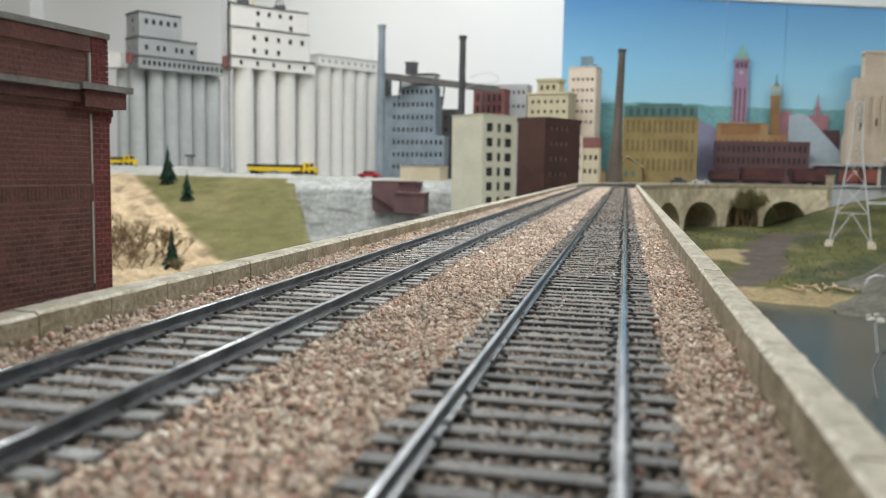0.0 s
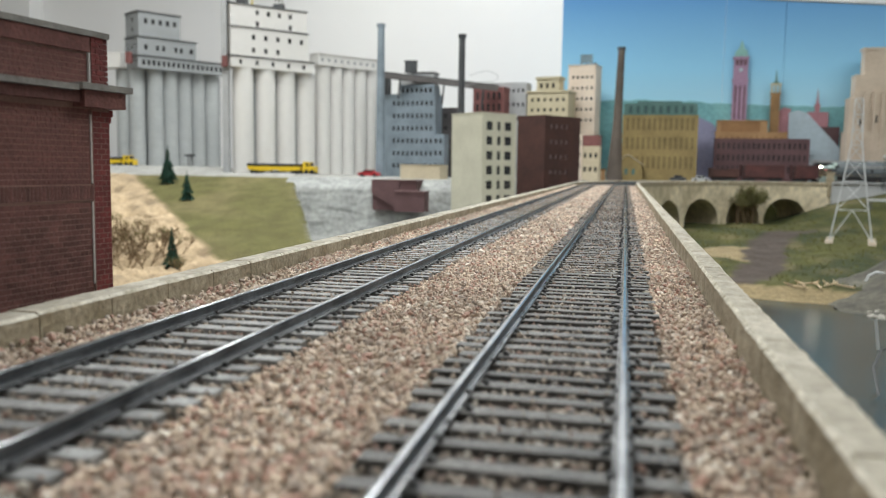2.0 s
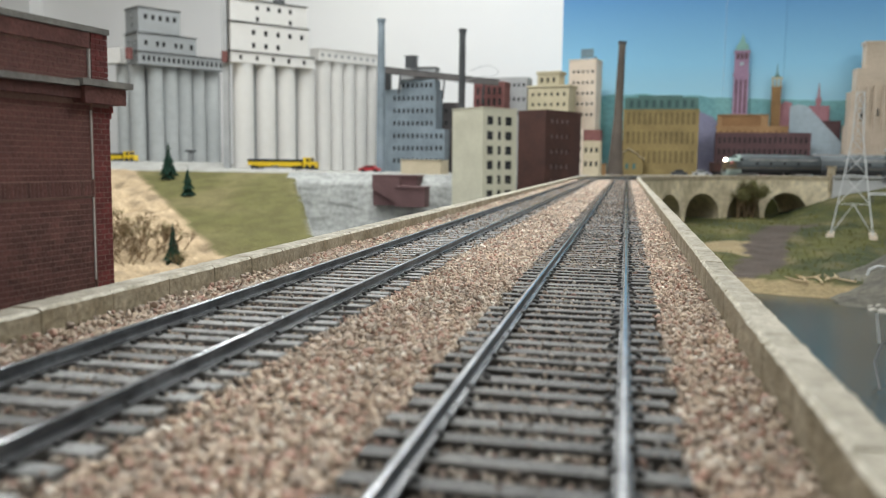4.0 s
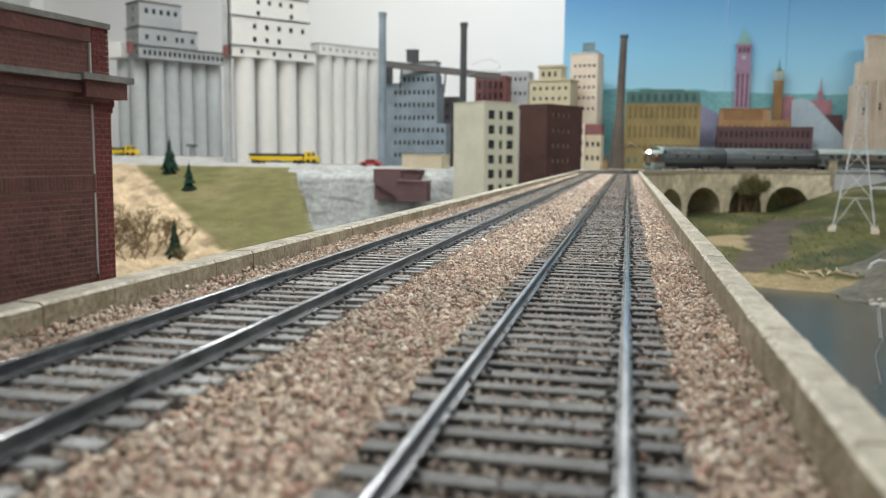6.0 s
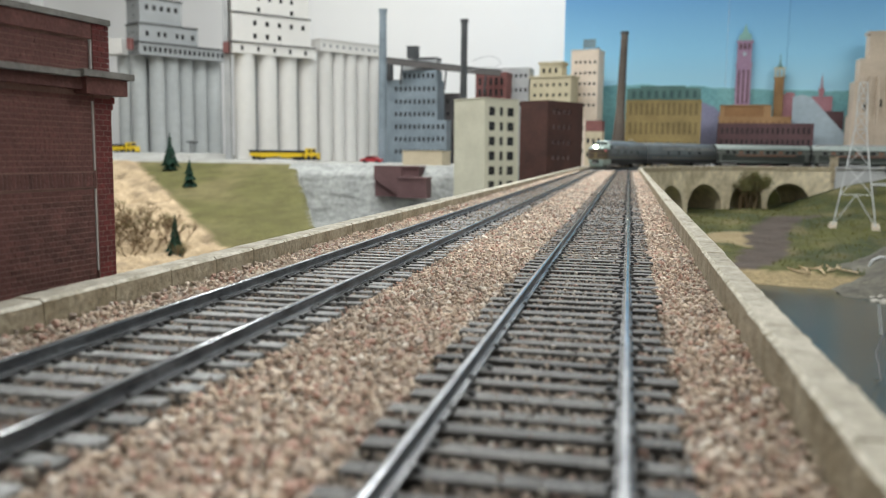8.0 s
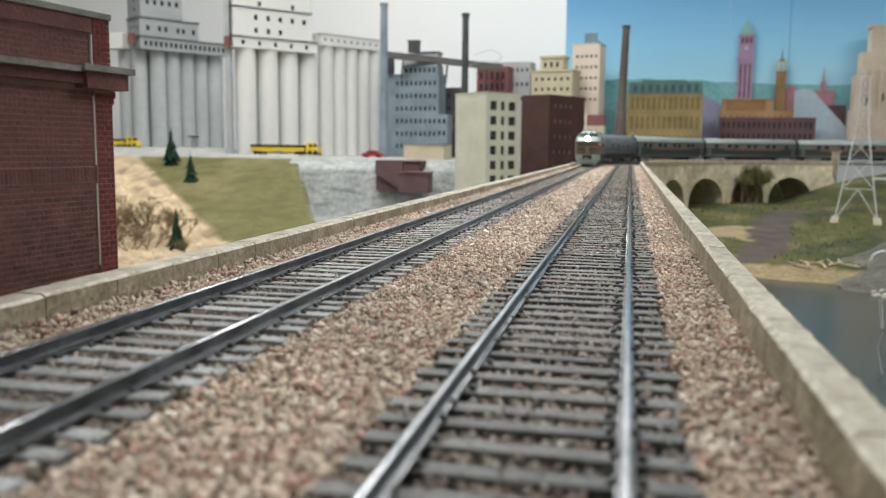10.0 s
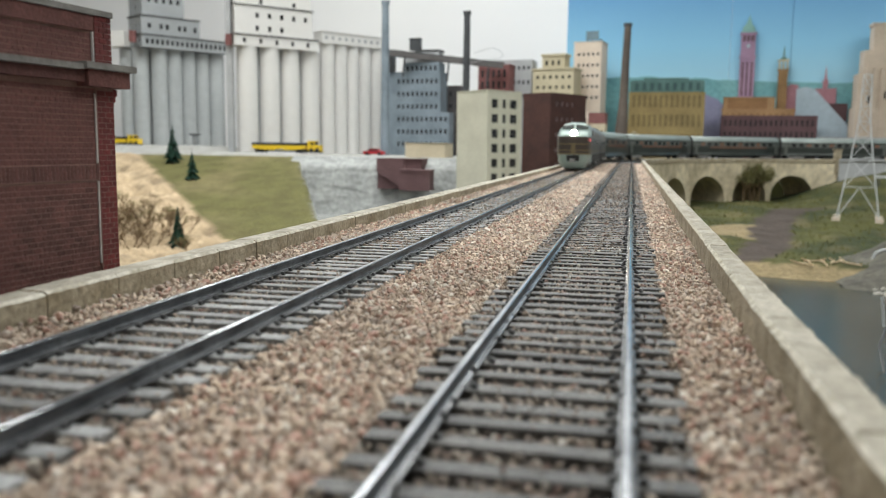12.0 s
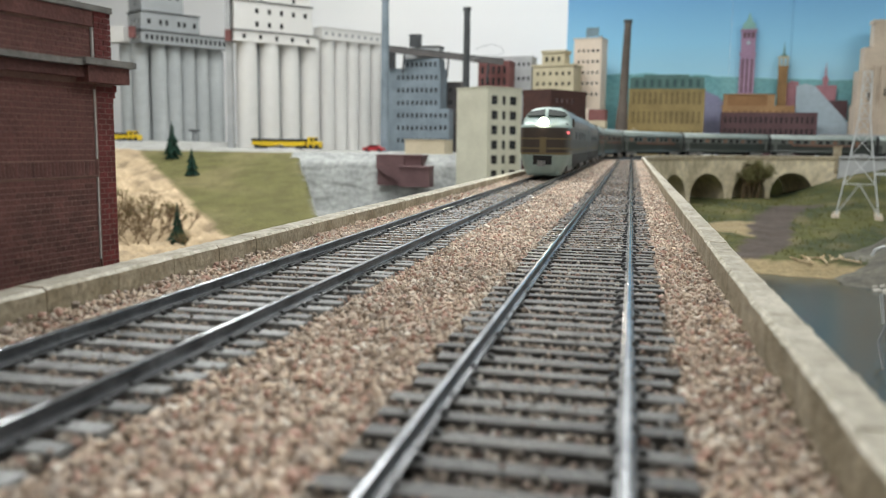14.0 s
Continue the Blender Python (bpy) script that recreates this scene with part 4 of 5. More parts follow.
# ---- ballast ----
def ballast_material(name, cols):
    m = mat(name, (0.4, 0.3, 0.24), (0.3, 0.22, 0.18), 0.9, 0, 900, 0.2, 0.3, 2500)
    nt = m.node_tree
    n, l = nt.nodes, nt.links
    geo = n.new("ShaderNodeNewGeometry")
    ramp = n.new("ShaderNodeValToRGB")
    ramp.color_ramp.interpolation = "CONSTANT"
    e = ramp.color_ramp.elements
    stops = [0.0, 0.2, 0.34, 0.48, 0.6, 0.72, 0.82, 0.88, 0.94]
    e[0].position, e[0].color = 0, (*cols[0], 1)
    e[1].position, e[1].color = stops[1], (*cols[1], 1)
    for s, c in list(zip(stops, cols))[2:]:
        k = e.new(s)
        k.color = (*c, 1)
    l.new(geo.outputs["Random Per Island"], ramp.inputs["Fac"])
    mul = n.new("ShaderNodeMix")
    mul.data_type, mul.blend_type = "RGBA", "MULTIPLY"
    mul.inputs["Factor"].default_value = 1
    no = n.new("ShaderNodeTexNoise")
    no.inputs["Scale"].default_value = 45
    l.new(geo.outputs["Position"], no.inputs["Vector"])
    mr = n.new("ShaderNodeMapRange")
    mr.inputs["From Min"].default_value, mr.inputs["From Max"].default_value = 0.3, 0.7
    mr.inputs["To Min"].default_value, mr.inputs["To Max"].default_value = 0.85, 1.2
    l.new(no.outputs["Fac"], mr.inputs["Value"])
    l.new(ramp.outputs["Color"], mul.inputs[6])
    l.new(mr.outputs["Result"], mul.inputs[7])
    l.new(mul.outputs[2], n["Principled BSDF"].inputs["Base Color"])
    return m


def ballast():
    rng = np.random.default_rng(4)
    centers = (0.59 - 8.7, XL)
    cube = np.array([[x, y, z] for z in (-1, 1) for y in (-1, 1) for x in (-1, 1)], float)
    quads = np.array([[0, 2, 3, 1], [4, 5, 7, 6], [0, 1, 5, 4], [2, 6, 7, 3], [0, 4, 6, 2], [1, 3, 7, 5]])
    ico = bmesh.new()
    bmesh.ops.create_icosphere(ico, subdivisions=1, radius=1.25)
    round_v = np.array([v.co[:] for v in ico.verts])
    round_f = np.array([[v.index for v in f.verts] for f in ico.faces])
    ico.free()

    def lot(n, y0, y1, r0, r1, base, faces):
        """Stones over a stretch of the deck: their corners, and which of them lie between the ties."""
        x = rng.uniform(-80, 16.0, n)
        y = y0 + (y1 - y0) * rng.random(n) ** 1.15
        r = rng.uniform(r0, r1, n) * np.where(rng.random(n) < 0.18, 1.6, 1.0)
        z = np.full(n, -3.05) + rng.uniform(-0.65, 0.6, n)
        keep = np.ones(n, bool)
        for c in centers:
            d = np.abs(x - c)
            inside = d < 14.2
            z = np.where(inside, -2.82 + rng.uniform(-0.4, 0.45, n), z)
            r = np.where(inside, r * 0.85, r)
            ph = ((y - 24.0) / TIE_PITCH) % 1.0
            on_tie = inside & ((ph < 0.26) | (ph > 0.74))
            keep &= ~(on_tie & (rng.random(n) < 0.965 - 0.3 * np.clip((y - 300) / 500, 0, 1)))
            z = np.where(on_tie, -2.2 + r * 0.5, z)
            r = np.where(on_tie, r * 0.6, r)
            keep &= ~(np.abs(d - 8.7) < 1.5)
        edge = np.minimum(x + 80, 16.0 - x)
        z = z + np.where(edge < 4, (4 - edge) * 0.22, 0)
        x, y, z, r = x[keep], y[keep], z[keep], r[keep]
        m, k = len(x), len(base)
        p = base[None] * rng.uniform(0.58, 1.05, (m, k, 1)) * rng.uniform(0.58, 1.0, (m, 1, 3)) + rng.uniform(-0.16, 0.16, (m, k, 3))
        q = rng.normal(size=(m, 4))
        q /= np.linalg.norm(q, axis=1)[:, None]
        w, a, b, c = q.T
        R = np.stack([np.stack([1 - 2 * (b * b + c * c), 2 * (a * b - c * w), 2 * (a * c + b * w)], -1),
                      np.stack([2 * (a * b + c * w), 1 - 2 * (a * a + c * c), 2 * (b * c - a * w)], -1),
                      np.stack([2 * (a * c - b * w), 2 * (b * c + a * w), 1 - 2 * (a * a + b * b)], -1)], 1)
        p = np.einsum("mij,mkj->mki", R, p) * r[:, None, None] + np.stack([x, y, z], -1)[:, None]
        dirty = np.min([np.abs(x - c) for c in centers], axis=0) < 14.0
        return p * MM, faces, dirty
    lots = [lot(66000, 34, 240, 0.22, 0.5, round_v, round_f), lot(60000, 200, 540, 0.32, 0.62, cube, quads), lot(54000, 500, 1340, 0.42, 0.72, cube, quads)]
    for name, label, want, cols in (
        ("ballast", "loose pinkish tan crushed stone ballast", False, [(0.64, 0.525, 0.415), (0.51, 0.405, 0.325), (0.72, 0.61, 0.505), (0.53, 0.345, 0.28), (0.64, 0.545, 0.455), (0.38, 0.315, 0.265), (0.8, 0.74, 0.66), (0.6, 0.45, 0.365), (0.52, 0.445, 0.385)]),
        ("track_ballast", "dusty grey brown ballast between the ties", True, [(0.33, 0.27, 0.22), (0.2, 0.168, 0.14), (0.4, 0.335, 0.275), (0.3, 0.2, 0.165), (0.34, 0.29, 0.245), (0.15, 0.13, 0.115), (0.52, 0.48, 0.42), (0.34, 0.265, 0.225), (0.28, 0.265, 0.25)])):
        verts, polys, start = [], [], 0
        for p, faces, dirty in lots:
            p = p[dirty == want]
            k = p.shape[1]
            polys += (np.arange(len(p))[:, None, None] * k + faces[None] + start).reshape(-1, faces.shape[1]).tolist()
            verts.append(p.reshape(-1, 3))
            start += len(p) * k
        me = bpy.data.meshes.new(name)
        me.from_pydata(np.concatenate(verts).tolist(), [], polys)
        me.materials.append(ballast_material(name + "_stone", cols))
        tagged(new(name, me), label, "ballast", kind="stuff")


ballast()

# ---- train ----
SILVER = mat("silver_green_paint", (0.37, 0.46, 0.43), (0.31, 0.4, 0.37), 0.35, 0.1, 30, 0.06)
BAND = mat("dark_olive_paint", (0.09, 0.066, 0.05), (0.06, 0.045, 0.036), 0.3, 0.0, 30, 0.05)
GOLD = mat("gold_stripe_paint", (0.25, 0.195, 0.1), (0.2, 0.155, 0.08), 0.4, 0.2, 30)
LOCO_GREEN = mat("dark_green_grey_paint", (0.075, 0.085, 0.095), (0.06, 0.068, 0.075), 0.35, 0.0, 30, 0.08)
LOCO_ROOF = mat("grey_green_roof_paint", (0.115, 0.14, 0.136), (0.09, 0.112, 0.108), 0.4, 0.0, 30, 0.08)
LOCO_SIDE = mat("blue_grey_side_paint", (0.15, 0.172, 0.185), (0.115, 0.132, 0.142), 0.35, 0.0, 30, 0.08)
CAR_GREEN = mat("pullman_green_paint", (0.036, 0.044, 0.039), (0.028, 0.034, 0.03), 0.4, 0.0, 30, 0.08)
CAR_BAND = mat("grey_window_band_paint", (0.13, 0.14, 0.128), (0.1, 0.11, 0.1), 0.4, 0.0, 30, 0.06)
CAR_ORANGE = mat("dull_orange_stripe_and_reflection", (0.22, 0.105, 0.065), (0.18, 0.085, 0.055), 0.5, 0.0, 30)
CAR_ROOF = mat("pale_grey_green_roof", (0.3, 0.345, 0.325), (0.24, 0.28, 0.265), 0.35, 0.1, 30, 0.08)
TRUCK = mat("grey_truck_frame", (0.36, 0.36, 0.355), (0.22, 0.22, 0.22), 0.6, 0.2, 60)
BLACK = mat("black_underframe", (0.02, 0.02, 0.021), (0.014, 0.014, 0.015), 0.6, 0, 60)
CAB_GLASS = mat("green_black_cab_glass", (0.02, 0.028, 0.024), (0.014, 0.02, 0.017), 0.45, 0, 60, 0, 0, None, 0, 0.25)
HEADLIGHT = glow("lit_headlight", (1.0, 0.88, 0.66), 300.0)
MARKER = glow("lit_red_marker", (0.9, 0.2, 0.2), 1.6)

LEVELS = [1.4, 9.0, 16.5, 18.0, 20.5, 21.6, 27.4, 28.5, 35.7]


def shell(sections, bands, nose=False):
    """A carbody of cross-sections (y, half width, top, bottom). bands: (up to height, material index)."""
    bm = bmesh.new()
    rings = []
    for y, hw, top, bot in sections:
        half = []
        for z in LEVELS:
            zz = max(z, bot)
            taper = {1.4: 0.66, 9.0: 0.86, 16.5: 0.97}.get(z, 1.0) if (nose and y < 26) else 1.0
            half.append((hw * taper, zz))
        zs = LEVELS[-1]
        for k in range(1, 7):
            a = k / 6 * math.pi / 2
            half.append((hw * (math.cos(a) ** 0.55 if k < 6 else 0.0), zs + (top - zs) * (math.sin(a) ** 1.15)))
        ring = [bm.verts.new((-x, y, z)) for x, z in half] + [bm.verts.new((x, y, z)) for x, z in reversed(half[:-1])]
        rings.append(ring)
    for r0, r1 in zip(rings, rings[1:]):
        n = len(r0)
        for i in range(n):
            j = (i + 1) % n
            bm.faces.new((r0[i], r0[j], r1[j], r1[i]))
    for r in (rings[0], rings[-1]):
        n = len(r)
        for i in range(n // 2 - 1):
            bm.faces.new((r[i], r[i + 1], r[n - 2 - i], r[n - 1 - i]))
        bm.faces.new((r[n // 2 - 1], r[n // 2], r[n // 2 + 1]))
    for f in bm.faces:
        c = f.calc_center_median()
        f.material_index = next((m for up, m in bands(c) if c.z < up), 0)
        f.smooth = True
    return bm


def truck(parent, y, n, span):
    t = part("truck", boxes((-15.5, -13.5, y - span / 2 - 6, y + span / 2 + 6, 4, 10), (13.5, 15.5, y - span / 2 - 6, y + span / 2 + 6, 4, 10), (-14, 14, y - 4, y + 4, 5, 11)), TRUCK, parent, "grey truck side frames")
    for k in range(n):
        yy = y - span / 2 + span * k / (n - 1)
        bm = bmesh.new()
        for x in (-8.7, 8.7):
            bmesh.ops.create_cone(bm, cap_ends=True, segments=20, radius1=5.6, radius2=5.6, depth=1.6, matrix=Matrix.Translation((x, yy, 5.65)) @ Matrix.Rotation(math.pi / 2, 4, "Y"))
        bar(bm, (-13, yy, 5.65), (13, yy, 5.65), 1.1, 8)
        part("wheelset", bm, BLACK, t)
    return t


def locomotive(lead):
    root = tagged(thing("diesel_locomotive", 0, 0, 0), "streamlined silver and dark green cab diesel with lit headlight" if lead else "streamlined dark green booster diesel coupled behind the cab unit", "locomotive", "train")
    ln = 240.0

    def bands(c):
        if lead and c.y < 17.5:
            return ((17, 0), (18.2, 2), (20.4, 1), (21.7, 2), (27.3, 1), (28.6, 2), (35.5, 1), (99, 0))
        if lead and c.y < 30:
            return ((17, 0), (35.5, 3), (99, 0))
        return ((17, 5), (26, 3), (99, 6))
    if lead:
        secs = [(0, 10.5, 37.2, 5), (1.2, 13.4, 38.6, 2.5), (4, 15.6, 40.0, 1.4), (9, 17.0, 41.2, 1.4), (16, 18, 42.4, 1.4), (18, 18, 43.2, 1.4), (24.5, 18, 49.8, 2.5), (31, 18, 51.5, 8), (120, 18, 51.5, 8), (ln, 18, 51.5, 8)]
    else:
        secs = [(0, 17.4, 50.5, 8), (2, 18, 51.5, 8), (120, 18, 51.5, 8), (ln, 18, 51.5, 8)]
    part("carbody", shell(secs, bands, lead), [SILVER, BAND, GOLD, LOCO_GREEN, LOCO_ROOF, BLACK, LOCO_SIDE], root)
    if lead:
        for s in (-1, 1):
            bm = bmesh.new()
            a = [(1.2, 18.6, 44.6), (12.4, 19.9, 44.0), (14.2, 22.2, 45.6), (12.6, 23.2, 47.2), (1.2, 23.0, 49.2)]
            f = [bm.verts.new((s * x, y - 0.9, z + 0.7)) for x, y, z in a]
            b = [bm.verts.new((s * x, y + 1.2, z - 0.8)) for x, y, z in a]
            bm.faces.new(f), bm.faces.new(b[::-1])
            for i in range(5):
                bm.faces.new((f[i], f[(i + 1) % 5], b[(i + 1) % 5], b[i]))
            part("windshield", bm, CAB_GLASS, root, "dark slanted windshield pane")
            part("number_board", boxes((s * 14.4 - 1.6, s * 14.4 + 1.6, 8.6, 12, 36.8, 39.2)), BLACK, root)
            part("side_window", boxes((s * 18.2 - 0.3, s * 18.2 + 0.3, 26, 34, 37, 43)), GLASS_DARK, root)
        bm = bmesh.new()
        bmesh.ops.create_cone(bm, cap_ends=True, segments=24, radius1=4.0, radius2=3.6, depth=7, matrix=Matrix.Translation((0, 4.2, 39.4)) @ Matrix.Rotation(math.pi / 2, 4, "X"))
        house = part("headlight_housing", bm, SILVER, root)
        bm = bmesh.new()
        bmesh.ops.create_uvsphere(bm, u_segments=16, v_segments=8, radius=3.2, matrix=Matrix.Translation((0, 0.8, 39.4)) @ Matrix.Diagonal((1, 0.35, 1, 1)))
        part("headlight", bm, HEADLIGHT, house, "bright lit headlight lens")
        part("marker_light", boxes((16.0, 17.6, 5.2, 7.4, 31.4, 33.2)), MARKER, root, "small lit red marker light")
        part("coupler_hatch", boxes((-6.5, 6.5, -0.9, 2, 9.5, 16)), BLACK, root, "black coupler opening in the pilot")
        part("coupler", boxes((-2, 2, -5, 1, 8.5, 12), (-2.8, 0, -7, -4, 8.2, 12.4)), TRUCK, root)
        part("nose_stripe", boxes((-2.2, 2.2, -0.3, 1, 18, 29)), GOLD, root, "gold emblem panel on the nose")
        part("pilot_step", boxes((-11.5, -6, 1.5, 6, 2.6, 5), (6, 11.5, 1.5, 6, 2.6, 5)), SILVER, root)
    for k in range(5):
        part("roof_fan", cyl(bmesh.new(), 0, 60 + k * 34, 50.6, 53.0, 8.5, 7.8, 20), LOCO_ROOF, root)
    for s in (-1, 1):
        for k in range(4):
            bm = bmesh.new()
            bmesh.ops.create_cone(bm, cap_ends=True, segments=16, radius1=3.2, radius2=3.2, depth=0.6, matrix=Matrix.Translation((s * 18.1, 70 + k * 36, 31)) @ Matrix.Rotation(math.pi / 2, 4, "Y"))
            part("porthole", bm, GLASS_DARK, root)
        part("grille", boxes((s * 18.1 - 0.3, s * 18.1 + 0.3, 50, 230, 37, 42)), TRUCK, root)
        part("gold_line", boxes((s * 18.05 - 0.2, s * 18.05 + 0.2, 18, 238, 19.6, 20.6)), GOLD, root)
    part("fuel_tank", boxes((-15, 15, 88, 136, 5, 12)), BLACK, root)
    truck(root, 50, 3, 42)
    truck(root, 190, 3, 42)
    for o in root.children_recursive:
        o.data.transform(Matrix.Diagonal((0.965, 1, 0.932, 1)))
    return root


def passenger_car(label, stripe):
    root = tagged(thing("passenger_car", 0, 0, 0), label, "passenger car", "train")
    ln = 252.0

    def bands(c):
        # end faces coloured black so the gaps between cars look shaded
        if c.y < 1 or c.y > ln - 1:
            return ((99, 3),)
        return ((27.5, 0), (36, 1), (38, 0), (99, 2))
    secs = [(0, 17.2, 47.5, 9), (0.8, 17.6, 48.5, 9), (ln - 0.8, 17.6, 48.5, 9), (ln, 17.2, 47.5, 9)]
    part("carbody", shell(secs, bands), [CAR_GREEN, CAR_BAND, CAR_ROOF, BLACK], root)
    for s in (-1, 1):
        for k in range(12):
            y = 24 + k * 17.6
            # every third window is coloured orange to paint a warm reflection
            part("window", boxes((s * 17.7 - 0.3, s * 17.7 + 0.3, y, y + 10, 29, 35)), GLASS_DARK if (k * 7 + stripe) % 3 else CAR_ORANGE, root)
        for y in (8, ln - 14):
            part("vestibule_door", boxes((s * 17.7 - 0.25, s * 17.7 + 0.25, y, y + 7, 12, 35)), CAR_BAND, root)
        if stripe % 2 or stripe == 2:
            part("stripe", boxes((s * 17.65 - 0.2, s * 17.65 + 0.2, 50, ln - 40, 24, 27)), CAR_ORANGE, root, "dull orange side stripe")
    part("diaphragm", boxes((-15, 15, -4.4, 0, 10, 46)), BLACK, root)
    part("diaphragm", boxes((-15, 15, ln, ln + 4.4, 10, 46)), BLACK, root)
    part("underbody", boxes((-10, 10, 70, 190, 5, 10)), BLACK, root)
    for s in (-1, 1):
        for y in (60, 130, 190):
            part("roof_vent", boxes((s * 9 - 2, s * 9 + 2, y, y + 4, 45.5, 48.5)), CAR_ROOF, root)
    truck(root, 36, 2, 26)
    truck(root, ln - 36, 2, 26)
    return root


TRAIN = [(locomotive(True), 0.0, 50.0, 190.0), (locomotive(False), 244.0, 50.0, 190.0)]
for k in range(6):
    lab = "dark green heavyweight passenger car with grey window band" if k % 2 else "dark green passenger car with dull orange side stripe"
    TRAIN.append((passenger_car(lab, k + 1), 489.0 + 262.0 * k, 36.0, 218.0))

# seconds, and how far the nose is along the line in millimetres
NOSE = [
    (0.0, 2517.5),
    (0.5, 2444.0),
    (1.0, 2374.0),
    (1.5, 2306.8),
    (2.0, 2241.6),
    (2.5, 2177.9),
    (3.0, 2115.2),
    (3.5, 2052.8),
    (4.0, 1990.4),
    (4.5, 1927.5),
    (5.0, 1863.8),
    (5.5, 1799.1),
    (6.0, 1733.1),
    (6.5, 1665.7),
    (7.0, 1596.7),
    (7.5, 1526.1),
    (8.0, 1454.0),
    (8.5, 1380.4),
    (9.0, 1305.5),
    (9.5, 1229.4),
    (10.0, 1152.4),
    (10.5, 1074.7),
    (11.0, 996.9),
    (11.5, 919.2),
    (12.0, 842.2),
    (12.5, 766.5),
    (13.0, 692.5),
    (13.5, 621.1),
    (14.0, 552.8),
]


def motions():
    for ob, lag, front, rear in TRAIN:
        rows = []
        for t, s in NOSE:
            fx, fy, _ = pos(s + lag + front, XL)
            bx, by, _ = pos(s + lag + rear, XL)
            dx, dy = bx - fx, by - fy
            k = math.hypot(dx, dy)
            rows.append((t, pose((fx - dx / k * front) * MM, (fy - dy / k * front) * MM, 0.0, 0, 0, math.degrees(math.atan2(-dx, dy)))))
        walk(ob, rows)


# ---- vehicles, plants and small things ----
YELLOW = mat("yellow_enamel", (0.75, 0.52, 0.02), (0.68, 0.46, 0.02), 0.4, 0, 60)
CAR_RED = mat("red_enamel", (0.4, 0.02, 0.03), (0.34, 0.018, 0.025), 0.35, 0, 60)
OXIDE = mat("oxide_red_paint", (0.095, 0.031, 0.029), (0.06, 0.022, 0.021), 0.75, 0, 60, 0.15)
NEEDLE = mat("dark_green_needles", (0.022, 0.085, 0.052), (0.01, 0.036, 0.025), 0.9, 0, 200, 0.3)
BARK = mat("brown_bark", (0.12, 0.08, 0.05), (0.08, 0.05, 0.035), 0.95, 0, 200, 0.2)
TWIG = mat("dry_tan_twigs", (0.24, 0.165, 0.095), (0.14, 0.095, 0.055), 0.95, 0, 200, 0.2)
DRYLEAF_TAN = mat("dry_brown_foliage", (0.22, 0.15, 0.075), (0.12, 0.085, 0.045), 0.95, 0, 150, 0.3)
DRYLEAF = mat("dry_olive_foliage", (0.16, 0.15, 0.055), (0.09, 0.085, 0.03), 0.95, 0, 150, 0.3)
mat_boulder = mat("pale_boulder", (0.4, 0.38, 0.34), (0.26, 0.25, 0.22), 0.9, 0, 90, 0.25, 0.6, 500)
TOWER_WHITE = mat("pale_tower_paint", (0.56, 0.58, 0.59), (0.46, 0.48, 0.49), 0.6, 0, 60)


def wheels(root, xs, y0, y1, r, z):
    for x in xs:
        for y in (y0, y1):
            bm = bmesh.new()
            bmesh.ops.create_cone(bm, cap_ends=True, segments=14, radius1=r, radius2=r, depth=3, matrix=Matrix.Translation((x, y, z + r)) @ Matrix.Rotation(math.pi / 2, 4, "X"))
            part("wheel", bm, BLACK, root)


def hopper_truck(x, y, z, rz=0):
    root = tagged(thing("grain_truck", x, y, z, rz), "yellow grain hauling semi truck with dark tarp", "truck", "yellow trucks")
    bm = cutout(bmesh.new(), [(-1, 19), (-1, 9), (18, 8), (28, 6.5), (54, 6.5), (60, 9), (74, 9), (80, 6.5), (104, 6.5), (114, 8), (132, 9), (132, 19)], 0, 26)
    part("trailer", bm, YELLOW, root)
    part("tarp", boxes((-2, 133, -0.6, 26.6, 17.5, 23)), BLACK, root, "dark rolled tarp")
    bm = boxes((137, 154, 1, 25, 4, 28), (154, 166, 2, 24, 4, 18))
    part("cab", bm, YELLOW, root)
    part("cab_window", boxes((145, 151, 0.4, 1.2, 18, 25)), GLASS_DARK, root)
    part("windshield", boxes((153.6, 154.6, 3, 23, 19, 26)), GLASS_DARK, root)
    part("chassis", boxes((4, 160, 8, 18, 3, 6)), BLACK, root)
    wheels(root, (10, 24, 112, 126, 146, 160), 2, 24, 5.5, 0)
    return root


def car(x, y, z, rz, m, label, ln=50.0):
    root = tagged(thing("car", x, y, z, rz), label, "car", "parked cars")
    bm = cutout(bmesh.new(), [(0, 3), (0, 9), (10, 10.5), (16, 16), (33, 16), (40, 10.5), (49, 9), (50, 3)], 0, 20)
    bmesh.ops.scale(bm, vec=(ln / 50, 1, 1), verts=bm.verts)
    part("body", bm, m, root)
    part("window_band", boxes((14 * ln / 50, 36 * ln / 50, -0.3, 20.3, 11, 14.8)), GLASS_DARK, root)
    wheels(root, (10 * ln / 50, 40 * ln / 50), 1, 19, 4, 0)


RUST = mat("orange_red_paint", (0.26, 0.07, 0.05), (0.19, 0.052, 0.038), 0.7, 0, 60, 0.15)


